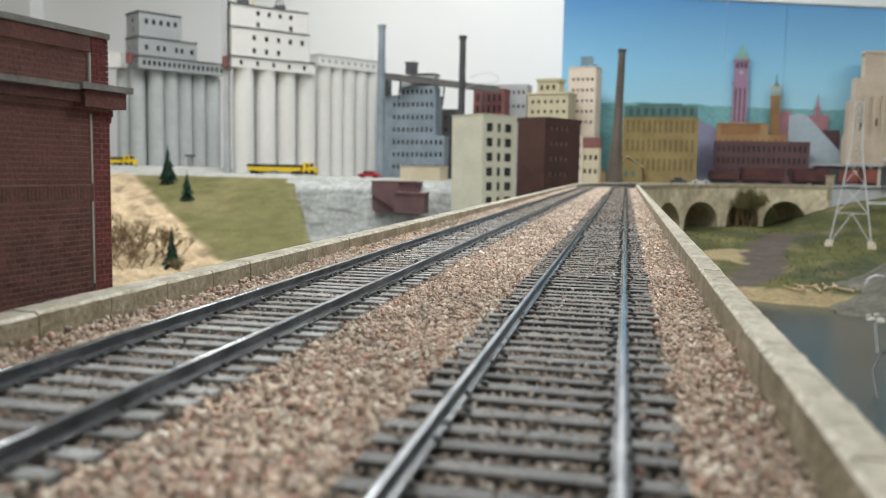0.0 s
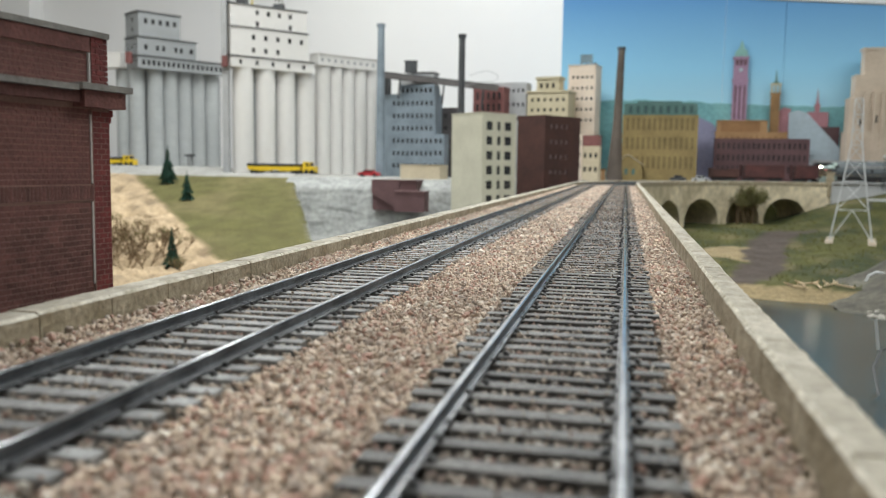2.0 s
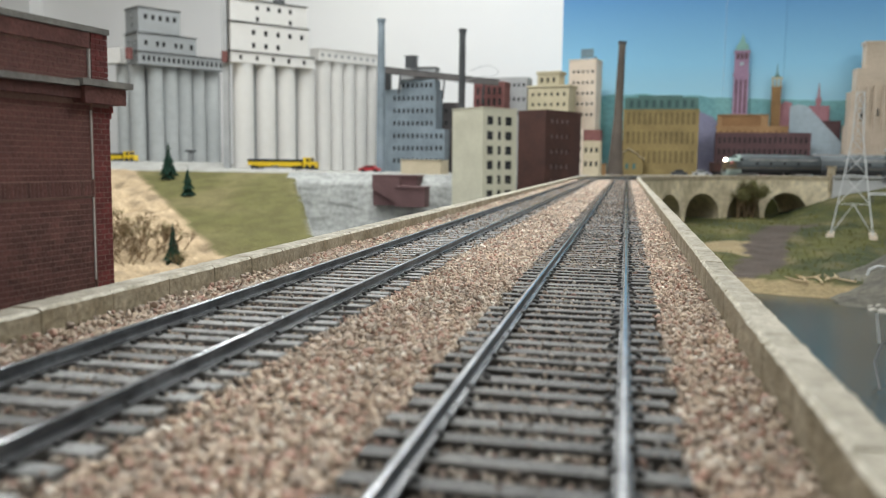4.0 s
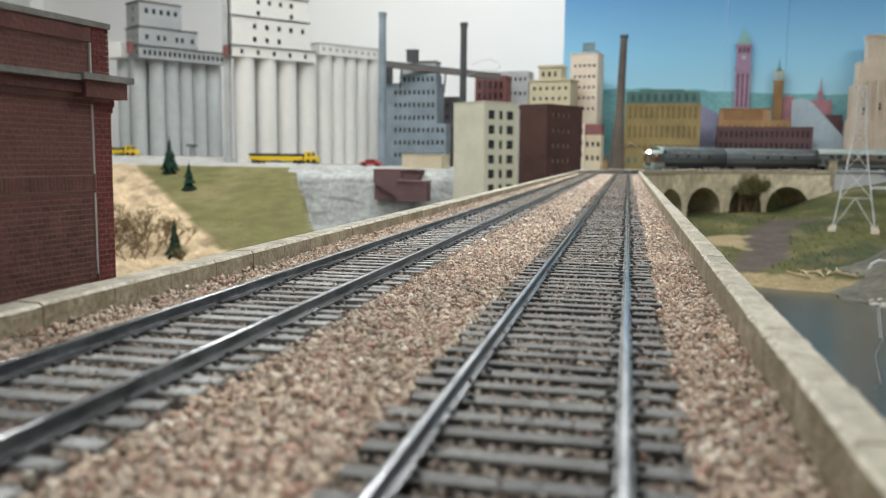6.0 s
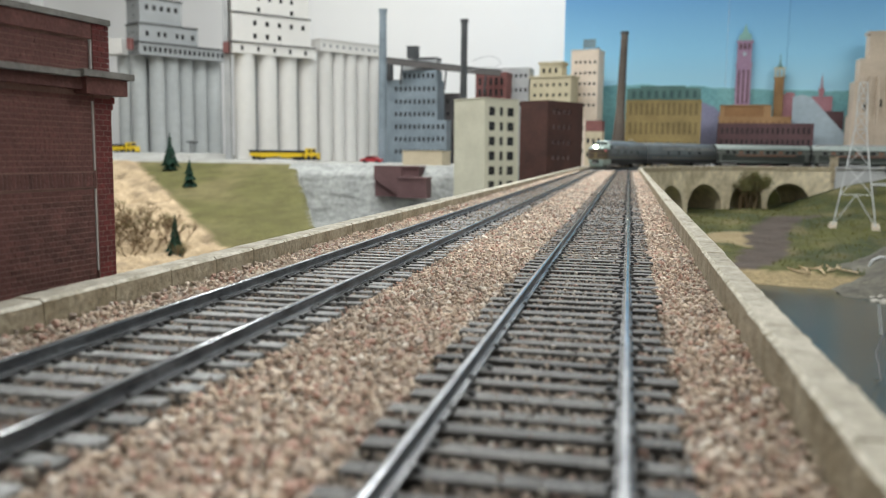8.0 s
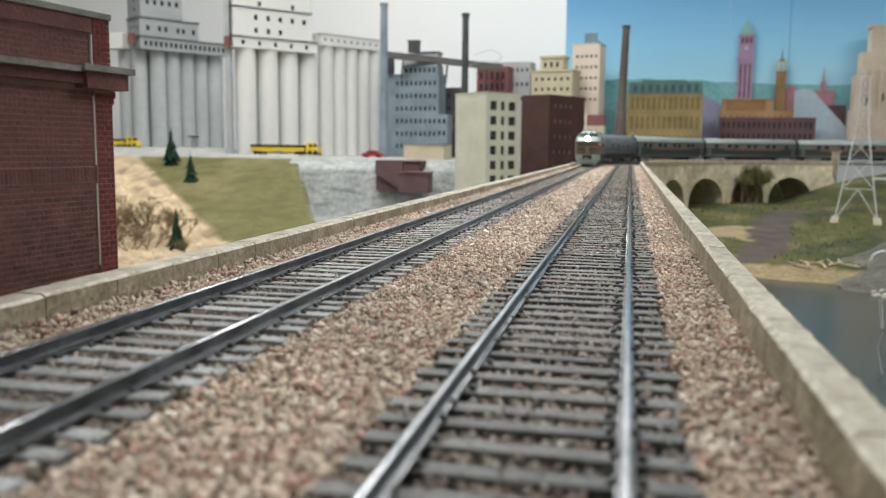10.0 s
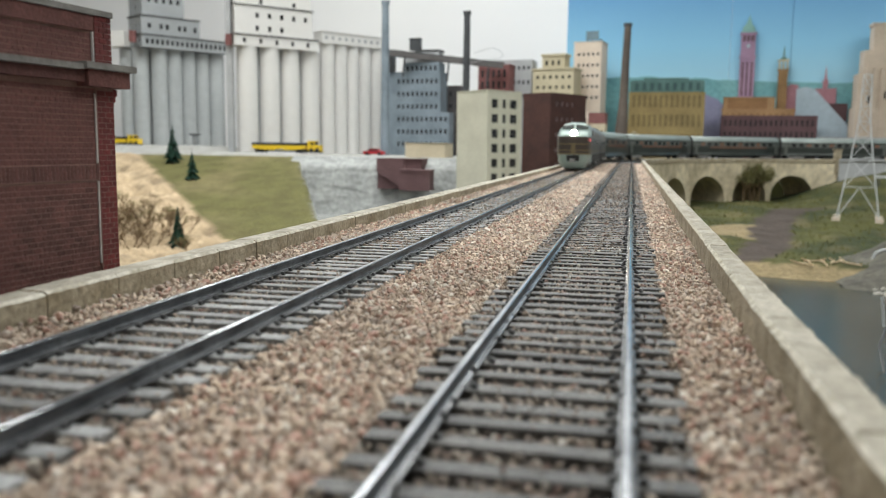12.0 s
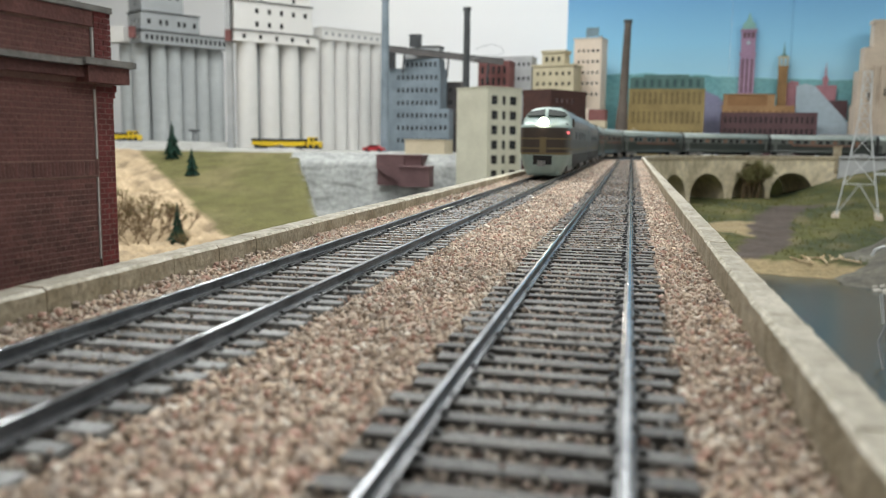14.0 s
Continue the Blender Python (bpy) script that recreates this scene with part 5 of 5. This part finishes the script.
def boxcar(x, y, z, ln, label, m):
    root = tagged(thing("boxcar", x, y, z), label, "boxcar", "freight cars")
    top = 32 if m is BROWN else 42
    part("body", boxes((0, ln, 0, 34, 11, top)), m, root)
    bm = cutout(bmesh.new(), [(-1, 0), (-1, 1), (-0.5, 1.4), (ln + 0.5, 1.4), (ln + 1, 1), (ln + 1, 0)], -1, 36)
    bmesh.ops.translate(bm, vec=(0, 0, top), verts=bm.verts)
    part("roof", bm, MAROON, root)
    part("sliding_door", boxes((ln / 2 - 11, ln / 2 + 11, -1, 0.5, 12, top - 2)), m, root)
    part("door_rail", boxes((ln / 2 - 24, ln / 2 + 12, -1.4, 0, top - 2.5, top - 1.2)), BLACK, root)
    part("ladder", boxes((2, 3, -1, 0, 12, top), (6, 7, -1, 0, 12, top), *[(2, 7, -1, -0.2, z, z + 0.8) for z in range(14, int(top), 5)]), BLACK, root)
    xx = 10.0
    while xx < ln - 4:
        if abs(xx - ln / 2) > 13:
            part("rib", boxes((xx - 0.6, xx + 0.6, -0.7, 0.4, 11, top)), m, root)
        xx += 9
    part("underframe", boxes((2, ln - 2, 8, 26, 8, 11)), BLACK, root)
    for tx in ((20, ln - 20) if ln > 60 else (9, ln - 9)):
        w = 9 if ln > 60 else 4.9
        t = part("truck", boxes((tx - w - 4, tx + w + 4, 2, 4, 3, 8), (tx - w - 4, tx + w + 4, 30, 32, 3, 8), (tx - 3, tx + 3, 4, 30, 4, 9)), BLACK, root)
        for dx in (-w, w):
            bm = bmesh.new()
            for yy in (8.3, 25.7):
                bmesh.ops.create_cone(bm, cap_ends=True, segments=14, radius1=4.8, radius2=4.8, depth=1.6, matrix=Matrix.Translation((tx + dx, yy, 4.8)) @ Matrix.Rotation(math.pi / 2, 4, "X"))
            part("wheelset", bm, BLACK, t)


def conifer(x, y, z, h, seed, label):
    rng = random.Random(seed)
    root = tagged(thing("conifer_tree", x, y, z), label, "tree", "conifers")
    part("trunk", cyl(bmesh.new(), 0, 0, -4, h * 0.9, h * 0.028, h * 0.006, 8), BARK, root)
    bm = bmesh.new()
    tiers = 9
    for k in range(tiers):
        f = k / (tiers - 1)
        zc = h * (0.1 + 0.84 * f)
        rad = h * (0.22 * (1 - f) ** 0.85 + 0.025) * rng.uniform(0.75, 1.2)
        n = int(34 - 20 * f)
        for i in range(n):
            a = rng.uniform(0, 6.283)
            r = rad * rng.uniform(0.7, 1.1)
            dz = h * 0.1
            c, s = math.cos(a), math.sin(a)
            tip = Vector((c * r, s * r, zc - dz * rng.uniform(0.5, 1.0)))
            w = rad * rng.uniform(0.16, 0.28)
            base = Vector((0, 0, zc + dz * rng.uniform(0.2, 0.6)))
            mid = (tip + base) / 2 + Vector((0, 0, dz * 0.25))
            side = Vector((-s, c, 0)) * w
            v = [bm.verts.new(p) for p in (base, mid + side, tip, mid - side)]
            bm.faces.new((v[0], v[1], v[2]))
            bm.faces.new((v[0], v[2], v[3]))
            u = [bm.verts.new(p) for p in (base, mid + Vector((0, 0, w)), tip - Vector((0, 0, w * 0.6)))]
            bm.faces.new(u)
    part("crown", bm, NEEDLE, root)


def shrub(x, y, z, h, seed, leaves, material, label, spread=0.5):
    rng = random.Random(seed)
    root = tagged(thing("shrub", x, y, z), label, "shrub", "dry shrubs")
    bm = bmesh.new()
    tips = []

    def grow(p, d, ln, r, depth):
        q = p + d * ln
        bar(bm, p, q, r, 4)
        if depth == 0:
            tips.append(q)
            return
        for _ in range(3):
            nd = (d + Vector((rng.uniform(-1, 1), rng.uniform(-1, 1), rng.uniform(-0.3, 0.8))) * 0.75).normalized()
            grow(q, nd, ln * rng.uniform(0.55, 0.8), r * 0.65, depth - 1)
    for _ in range(3):
        d = Vector((rng.uniform(-spread, spread), rng.uniform(-spread, spread), 1)).normalized()
        grow(Vector((rng.uniform(-2, 2), rng.uniform(-2, 2), -3)), d, h * 0.4, h * 0.02, 3)
    part("branchwork", bm, TWIG, root)
    bm = bmesh.new()
    for q in tips:
        for _ in range(leaves):
            p = q + Vector((rng.gauss(0, 1), rng.gauss(0, 1), rng.gauss(0, 1))) * h * 0.06
            a = [bm.verts.new(p + Vector((rng.uniform(-1, 1), rng.uniform(-1, 1), rng.uniform(-1, 1))) * h * 0.03) for _ in range(3)]
            bm.faces.new(a)
    part("foliage", bm, material, root)


def pylon(x, y, z, rz):
    root = tagged(thing("transmission_tower", x, y, z, rz), "pale steel lattice transmission tower on the river bank", "tower")
    prof = [(0, 32), (52, 24), (100, 16.8), (135, 11.8), (160, 8.6), (185, 7.6), (210, 6.8), (236, 6.0)]
    corner = [(-1, -1), (1, -1), (1, 1), (-1, 1)]
    for sx, sy in corner:
        bm = bmesh.new()
        rings = [[bm.verts.new((sx * w + dx, sy * w + dy, z)) for dx, dy in ((-0.9, -0.9), (0.9, -0.9), (0.9, 0.9), (-0.9, 0.9))] for z, w in prof]
        for r0, r1 in zip(rings, rings[1:]):
            for k in range(4):
                bm.faces.new((r0[k], r0[(k + 1) % 4], r1[(k + 1) % 4], r1[k]))
        bm.faces.new(rings[0])
        bm.faces.new(rings[-1][::-1])
        leg = part("leg", bm, TOWER_WHITE, root)
        part("footing", boxes((sx * 32 - 6, sx * 32 + 6, sy * 32 - 6, sy * 32 + 6, -8, 2.5)), PALE, leg, "pale concrete footing")
    for i in range(4):
        (ax, ay), (bx, by) = corner[i], corner[(i + 1) % 4]
        for k, ((z0, w0), (z1, w1)) in enumerate(zip(prof, prof[1:])):
            bm = bmesh.new()
            if k == 0:
                m = Vector(((ax + bx) / 2 * w1, (ay + by) / 2 * w1, z1))
                bar(bm, (ax * w0, ay * w0, z0), m, 0.45, 4)
                bar(bm, (bx * w0, by * w0, z0), m, 0.45, 4)
            else:
                bar(bm, (ax * w0, ay * w0, z0), (bx * w1, by * w1, z1), 0.4, 4)
                bar(bm, (bx * w0, by * w0, z0), (ax * w1, ay * w1, z1), 0.4, 4)
            bar(bm, (ax * w1, ay * w1, z1), (bx * w1, by * w1, z1), 0.4, 4)
            part("brace", bm, TOWER_WHITE, root)


def clutter():
    hopper_truck(-868, 1790, 2)
    hopper_truck(-1428, 1930, 13)
    car(-610, 1830, -2, 0, CAR_RED, "small red car parked below the mill")
    car(107, 2104, -4, 0, DARK, "dark green car parked by the depot", 40)
    car(160, 2112, -4, 0, LIGHTGREY, "pale grey car parked by the depot", 42)
    for x, ln, lab, m in ((202, 70, "low dusty brown gondola car on the siding", BROWN), (277, 99, "oxide red boxcar with a weathered roof", OXIDE), (393, 84, "oxide red boxcar with ribbed sides", OXIDE), (507, 34, "short bright orange red freight car", RUST), (546, 34, "short bright orange red freight car", RUST)):
        boxcar(x, 2128, -2, ln, lab, m)
    root = tagged(thing("siding_track", 0, 2145, -4), "short freight siding behind the bridge", "track", kind="structure")
    for y in (-8.7, 8.7):
        part("rail", boxes((100, 900, y - 0.5, y + 0.5, 0, 2)), RAIL, root)
    part("siding_ballast", boxes((90, 910, -20, 20, -1, 0.4)), BALLAST_BED, root)
    conifer(-970, 1614, height(-970, 1614), 84, 1, "dark green model conifer on the grassy bank")
    conifer(-855, 1492, height(-855, 1492), 60, 2, "small dark green model conifer on the grassy bank")
    conifer(-659, 1104, height(-659, 1104) - 2, 66, 3, "dark green model conifer among dry shrubs")
    for i, (x, y, h) in enumerate(((-742, 1120, 46), (-700, 1096, 40), (-735, 1150, 52), (-690, 1130, 38), (-765, 1105, 44), (-800, 1130, 40), (-640, 1080, 30), (-720, 1180, 44), (-770, 1165, 50), (-810, 1200, 44), (-680, 1160, 36), (-750, 1080, 40), (-790, 1090, 42), (-715, 1070, 34))):
        shrub(x, y, height(x, y), h * 1.15, 20 + i, 5, DRYLEAF_TAN if i % 3 else DRYLEAF, "bare tan shrub on the sandy bank", 0.95)
    for i, (s, off, z, h) in enumerate(((1940, 26, -66, 52), (1962, 27, -72, 58), (1985, 27, -70, 56))):
        x, y, _ = pos(s, off)
        shrub(x, y, height(x, y), h - z - 96 + 40, 40 + i, 34, DRYLEAF, "overgrown olive shrub climbing the bridge pier", 0.25)
    pylon(372, 1485, height(372, 1485) + 1, -14)
    # river wall beyond the bridge end
    bm = boxes((440, 900, 1930, 1946, -110, 0), (440, 900, 1926, 1948, 0, 4))
    tagged(link("retaining_wall", bm, LIGHTGREY), "light grey concrete retaining wall beyond the bridge", "wall", kind="structure")
    x, y, h = pos(2216, 18)
    root = tagged(thing("bridge_pillar", x, y, 0, h), "tan stone end pillar of the bridge", "pillar")
    part("shaft", boxes((-6, 6, -6, 6, -30, 22)), CONCRETE, root)
    part("cap", boxes((-7.5, 7.5, -7.5, 7.5, 22, 25)), CONCRETE, root)
    # low dark block standing in for a dark band behind the siding
    root = tagged(thing("low_dark_block", 540, 2196, -4), "long low dark block with a light grey top", "shed")
    part("wall", boxes((-80, 300, 2, 30, 0, 52)), DARK, root)
    part("roof", boxes((-86, 306, -4, 36, 52, 58)), LIGHTGREY, root)
    root = tagged(thing("vent_stack", -1130, 1990, 12), "small grey vent stack with flat cap", "vent")
    part("pipe", cyl(bmesh.new(), 0, 0, -2, 30, 7, 7, 14), SILO_GREY, root)
    part("cap", boxes((-12, 12, -8, 8, 30, 34)), DARK, root)
    # rubble bank running down into the river
    bm = bmesh.new()
    nu, nv = 64, 30
    grid = []
    for a in range(nu + 1):
        col = []
        for b in range(nv + 1):
            u, v = a / nu, b / nv
            bx, by = 236 + 380 * u, 905 + 240 * v
            rise = 100 * (0.85 * smooth(-0.1, 0.62, u) + 0.15 * u) * smooth(-0.05, 0.55, v)
            lump = 4.5 * noise.noise(Vector((bx * 0.035, by * 0.035, 2))) + 2.2 * noise.noise(Vector((bx * 0.11, by * 0.11, 5)))
            col.append(bm.verts.new((bx, by, -133 + rise + lump * smooth(0, 0.2, u + v))))
        grid.append(col)
    for p, q in zip(grid, grid[1:]):
        for k in range(nv):
            bm.faces.new((p[k], q[k], q[k + 1], p[k + 1])).smooth = True
    rim = [c[-1] for c in grid]
    low = [bm.verts.new((v.co.x, v.co.y + 2, -150)) for v in rim]
    for k in range(nu):
        bm.faces.new((rim[k], rim[k + 1], low[k + 1], low[k]))
    tagged(link("river_bank", bm, mat("rubble_bank", (0.12, 0.113, 0.09), (0.062, 0.058, 0.048), 0.95, 0, 26, 0.3, 1.0, 160)), "grey rubble bank sloping into the river", "bank", kind="structure")
    rng = random.Random(31)
    for k in range(16):
        bx, by = rng.uniform(262, 330), rng.uniform(930, 1040)
        root = tagged(thing("boulder", bx, by, -130, rng.uniform(0, 180)), "small pale grey boulder on the river's edge", "boulder", "river boulders")
        bm = bmesh.new()
        r = rng.uniform(3, 7)
        bmesh.ops.create_icosphere(bm, subdivisions=2, radius=r)
        for v in bm.verts:
            v.co *= 1 + 0.45 * noise.noise(v.co * (1.1 / r) + Vector((k * 3.0, 0, 0)))
            v.co.z *= 0.75
        part("stone", bm, mat_boulder, root)
    # bent white frame lying on the bank, and the wire wreck in the water
    root = tagged(thing("bent_frame", 300, 1085, -108, 20), "bent white plastic frame washed on the bank", "frame")
    bm = bmesh.new()
    bend = [(16, 0, 9), (4, 0, 11), (-6, 0, 7), (-9, 0, 0), (-4, 0, -7), (6, 0, -11), (14, 0, -9)]
    for p, q in zip(bend, bend[1:]):
        bar(bm, p, q, 1.7, 6)
    part("hoop", bm, TOWER_WHITE, root)
    part("rod", bar(bmesh.new(), (2, -1, 1), (22, -2, -2), 1.6, 6), TOWER_WHITE, root)
    root = tagged(thing("wire_wreck", 200, 655, -131), "wreck of bent steel rods standing in the river", "wreckage")
    for m, chain in ((DARK, [(-24, -52, 0), (-20, -20, 14), (-10, 0, 24), (6, 6, 27), (24, 4, 26)]), (DARK, [(-12, -60, 0), (-4, -44, 14), (6, -36, 22), (22, -36, 24)]),
                     (TOWER_WHITE, [(6, 6, 27), (14, -8, 10), (16, -30, 0)]), (TOWER_WHITE, [(-12, 0, 24), (-14, 4, 46)]), (TOWER_WHITE, [(2, 8, 27), (10, 30, 60)]),
                     (TOWER_WHITE, [(-10, -56, 0), (-8, -50, 12)]), (TOWER_WHITE, [(6, -36, 22), (4, -46, 0)]), (DARK, [(24, 4, 26), (22, -36, 24)])):
        bm = bmesh.new()
        for p, q in zip(chain, chain[1:]):
            bar(bm, p, q, 1.1, 5)
        part("rod", bm, m, root)
    # ladder posts on the far bank
    for px, py, pz, ph in ((484, 1800, -90, 58), (541, 1925, -6, 64)):
        root = tagged(thing("ladder_post", px, py, pz), "dark ladder post with a white cross arm", "post", "ladder posts")
        for dx in (-2.4, 2.4):
            part("rail", boxes((dx - 0.6, dx + 0.6, -0.6, 0.6, -6, ph)), DARK, root)
        for k in range(int(ph / 6)):
            part("rung", boxes((-2.4, 2.4, -0.5, 0.5, 4 + k * 6, 5.2 + k * 6)), DARK, root)
        part("cross_arm", boxes((-4, 34, -3, 3, ph, ph + 5)), TOWER_WHITE, root, "white cross arm")
    root = tagged(thing("overhead_wire", -358, 1950, 224), "thin looped wire above the mill roofs", "wire")
    bm = bmesh.new()
    loop = [(-14, 16), (10, 25), (32, 28), (50, 20), (56, 10), (42, 2), (20, 3), (0, 0)]
    for p, q in zip(loop, loop[1:]):
        bar(bm, (p[0], 0, p[1]), (q[0], 0, q[1]), 0.7, 5)
    bar(bm, (0, 0, 0), (-13, -100, -20), 0.7, 5)
    part("wire", bm, LIGHTGREY, root)
    rng = random.Random(6)
    for i in range(7):
        root = tagged(thing("driftwood", 226 + 9 * i - 20, 1052 + 6 * (i % 3), height(226 + 9 * i - 20, 1052 + 6 * (i % 3)) + 2, rng.uniform(0, 180), rng.uniform(-8, 8)), "pale driftwood stick at the water's edge", "driftwood", "driftwood")
        bm = bmesh.new()
        bar(bm, (-14, 0, 0), (10, 1, 1), 1.1, 5)
        bar(bm, (2, 0, 0.5), (12, 7, 3), 0.8, 5)
        part("stick", bm, SAND, root)


def tufts():
    """Short grass tufts over the river bank and the dry slope."""
    rng = random.Random(12)
    v, f = [], []
    for n, x0, x1, y0, y1, h0, h1 in ((2600, 60, 640, 1050, 1900, 2, 5),):
        for _ in range(n):
            x, y = rng.uniform(x0, x1), rng.uniform(y0, y1)
            z = height(x, y)
            kind = zone(x, y, z)
            if z > -12 or (x > 0 and kind in ("sand", "clay", "earth", "road")) or math.hypot(x - CX, y - Y0) > 620 and y > Y0:
                continue
            for _ in range(3):
                a = rng.uniform(0, 6.283)
                h = rng.uniform(h0, h1)
                w = h * 0.22
                dx, dy = math.cos(a) * w, math.sin(a) * w
                lx, ly = rng.uniform(-0.5, 0.5) * h, rng.uniform(-0.5, 0.5) * h
                k = len(v)
                v += [((x - dx) * MM, (y - dy) * MM, (z - 1) * MM), ((x + dx) * MM, (y + dy) * MM, (z - 1) * MM), ((x + lx) * MM, (y + ly) * MM, (z + h) * MM)]
                f.append((k, k + 1, k + 2))
    me = bpy.data.meshes.new("grass_tufts")
    me.from_pydata(v, [], f)
    me.materials.append(mat("dry_grass_blades", (0.17, 0.16, 0.045), (0.11, 0.11, 0.03), 0.95, 0, 14, 0.3, 0, 200))
    tagged(new("grass_tufts", me), "short olive and dry model grass on the banks", "grass", kind="stuff")


def rock_face():
    """Blocky weathered rock along the quay wall."""
    bm = bmesh.new()
    nx, nz = 110, 40
    grid = []
    for i in range(nx + 1):
        col = []
        for k in range(nz + 1):
            x = -712 + 420 * i / nx
            z = -124 + 121 * k / nz
            p = Vector((x * 0.012, z * 0.05, 1.5))
            d = noise.voronoi(p)[0]
            out = 3.5 * (d[1] - d[0]) + 0.9 * math.floor(2.5 * noise.noise(Vector((x * 0.008, z * 0.06, 9)))) + 2 * noise.noise(Vector((x * 0.05, z * 0.06, 3))) + 1.5 * noise.noise(Vector((x * 0.16, z * 0.2, 8)))
            top = smooth(nz * 0.8, nz, k)
            col.append(bm.verts.new((x, 1634 - out * (1 - 0.6 * top) + 30 * top - 34 * (1 - k / nz), z + 2 * noise.noise(Vector((x * 0.03, 0, 2))) * top)))
        grid.append(col)
    for a, b in zip(grid, grid[1:]):
        for k in range(nz):
            f = bm.faces.new((a[k], b[k], b[k + 1], a[k + 1]))
            f.smooth = True
    back = [bm.verts.new((c[-1].co.x, 1730, -3)) for c in grid]
    for a, b, p, q in zip(grid, grid[1:], back, back[1:]):
        bm.faces.new((a[-1], b[-1], q, p))
    tagged(link("rock_face", bm, mat("weathered_rock", (0.37, 0.38, 0.372), (0.29, 0.3, 0.295), 0.95, 0, 24, 0.22, 0.8, 120)), "weathered grey rock wall below the mill road", "rock", kind="structure")


clutter()
rock_face()
tufts()


motions()
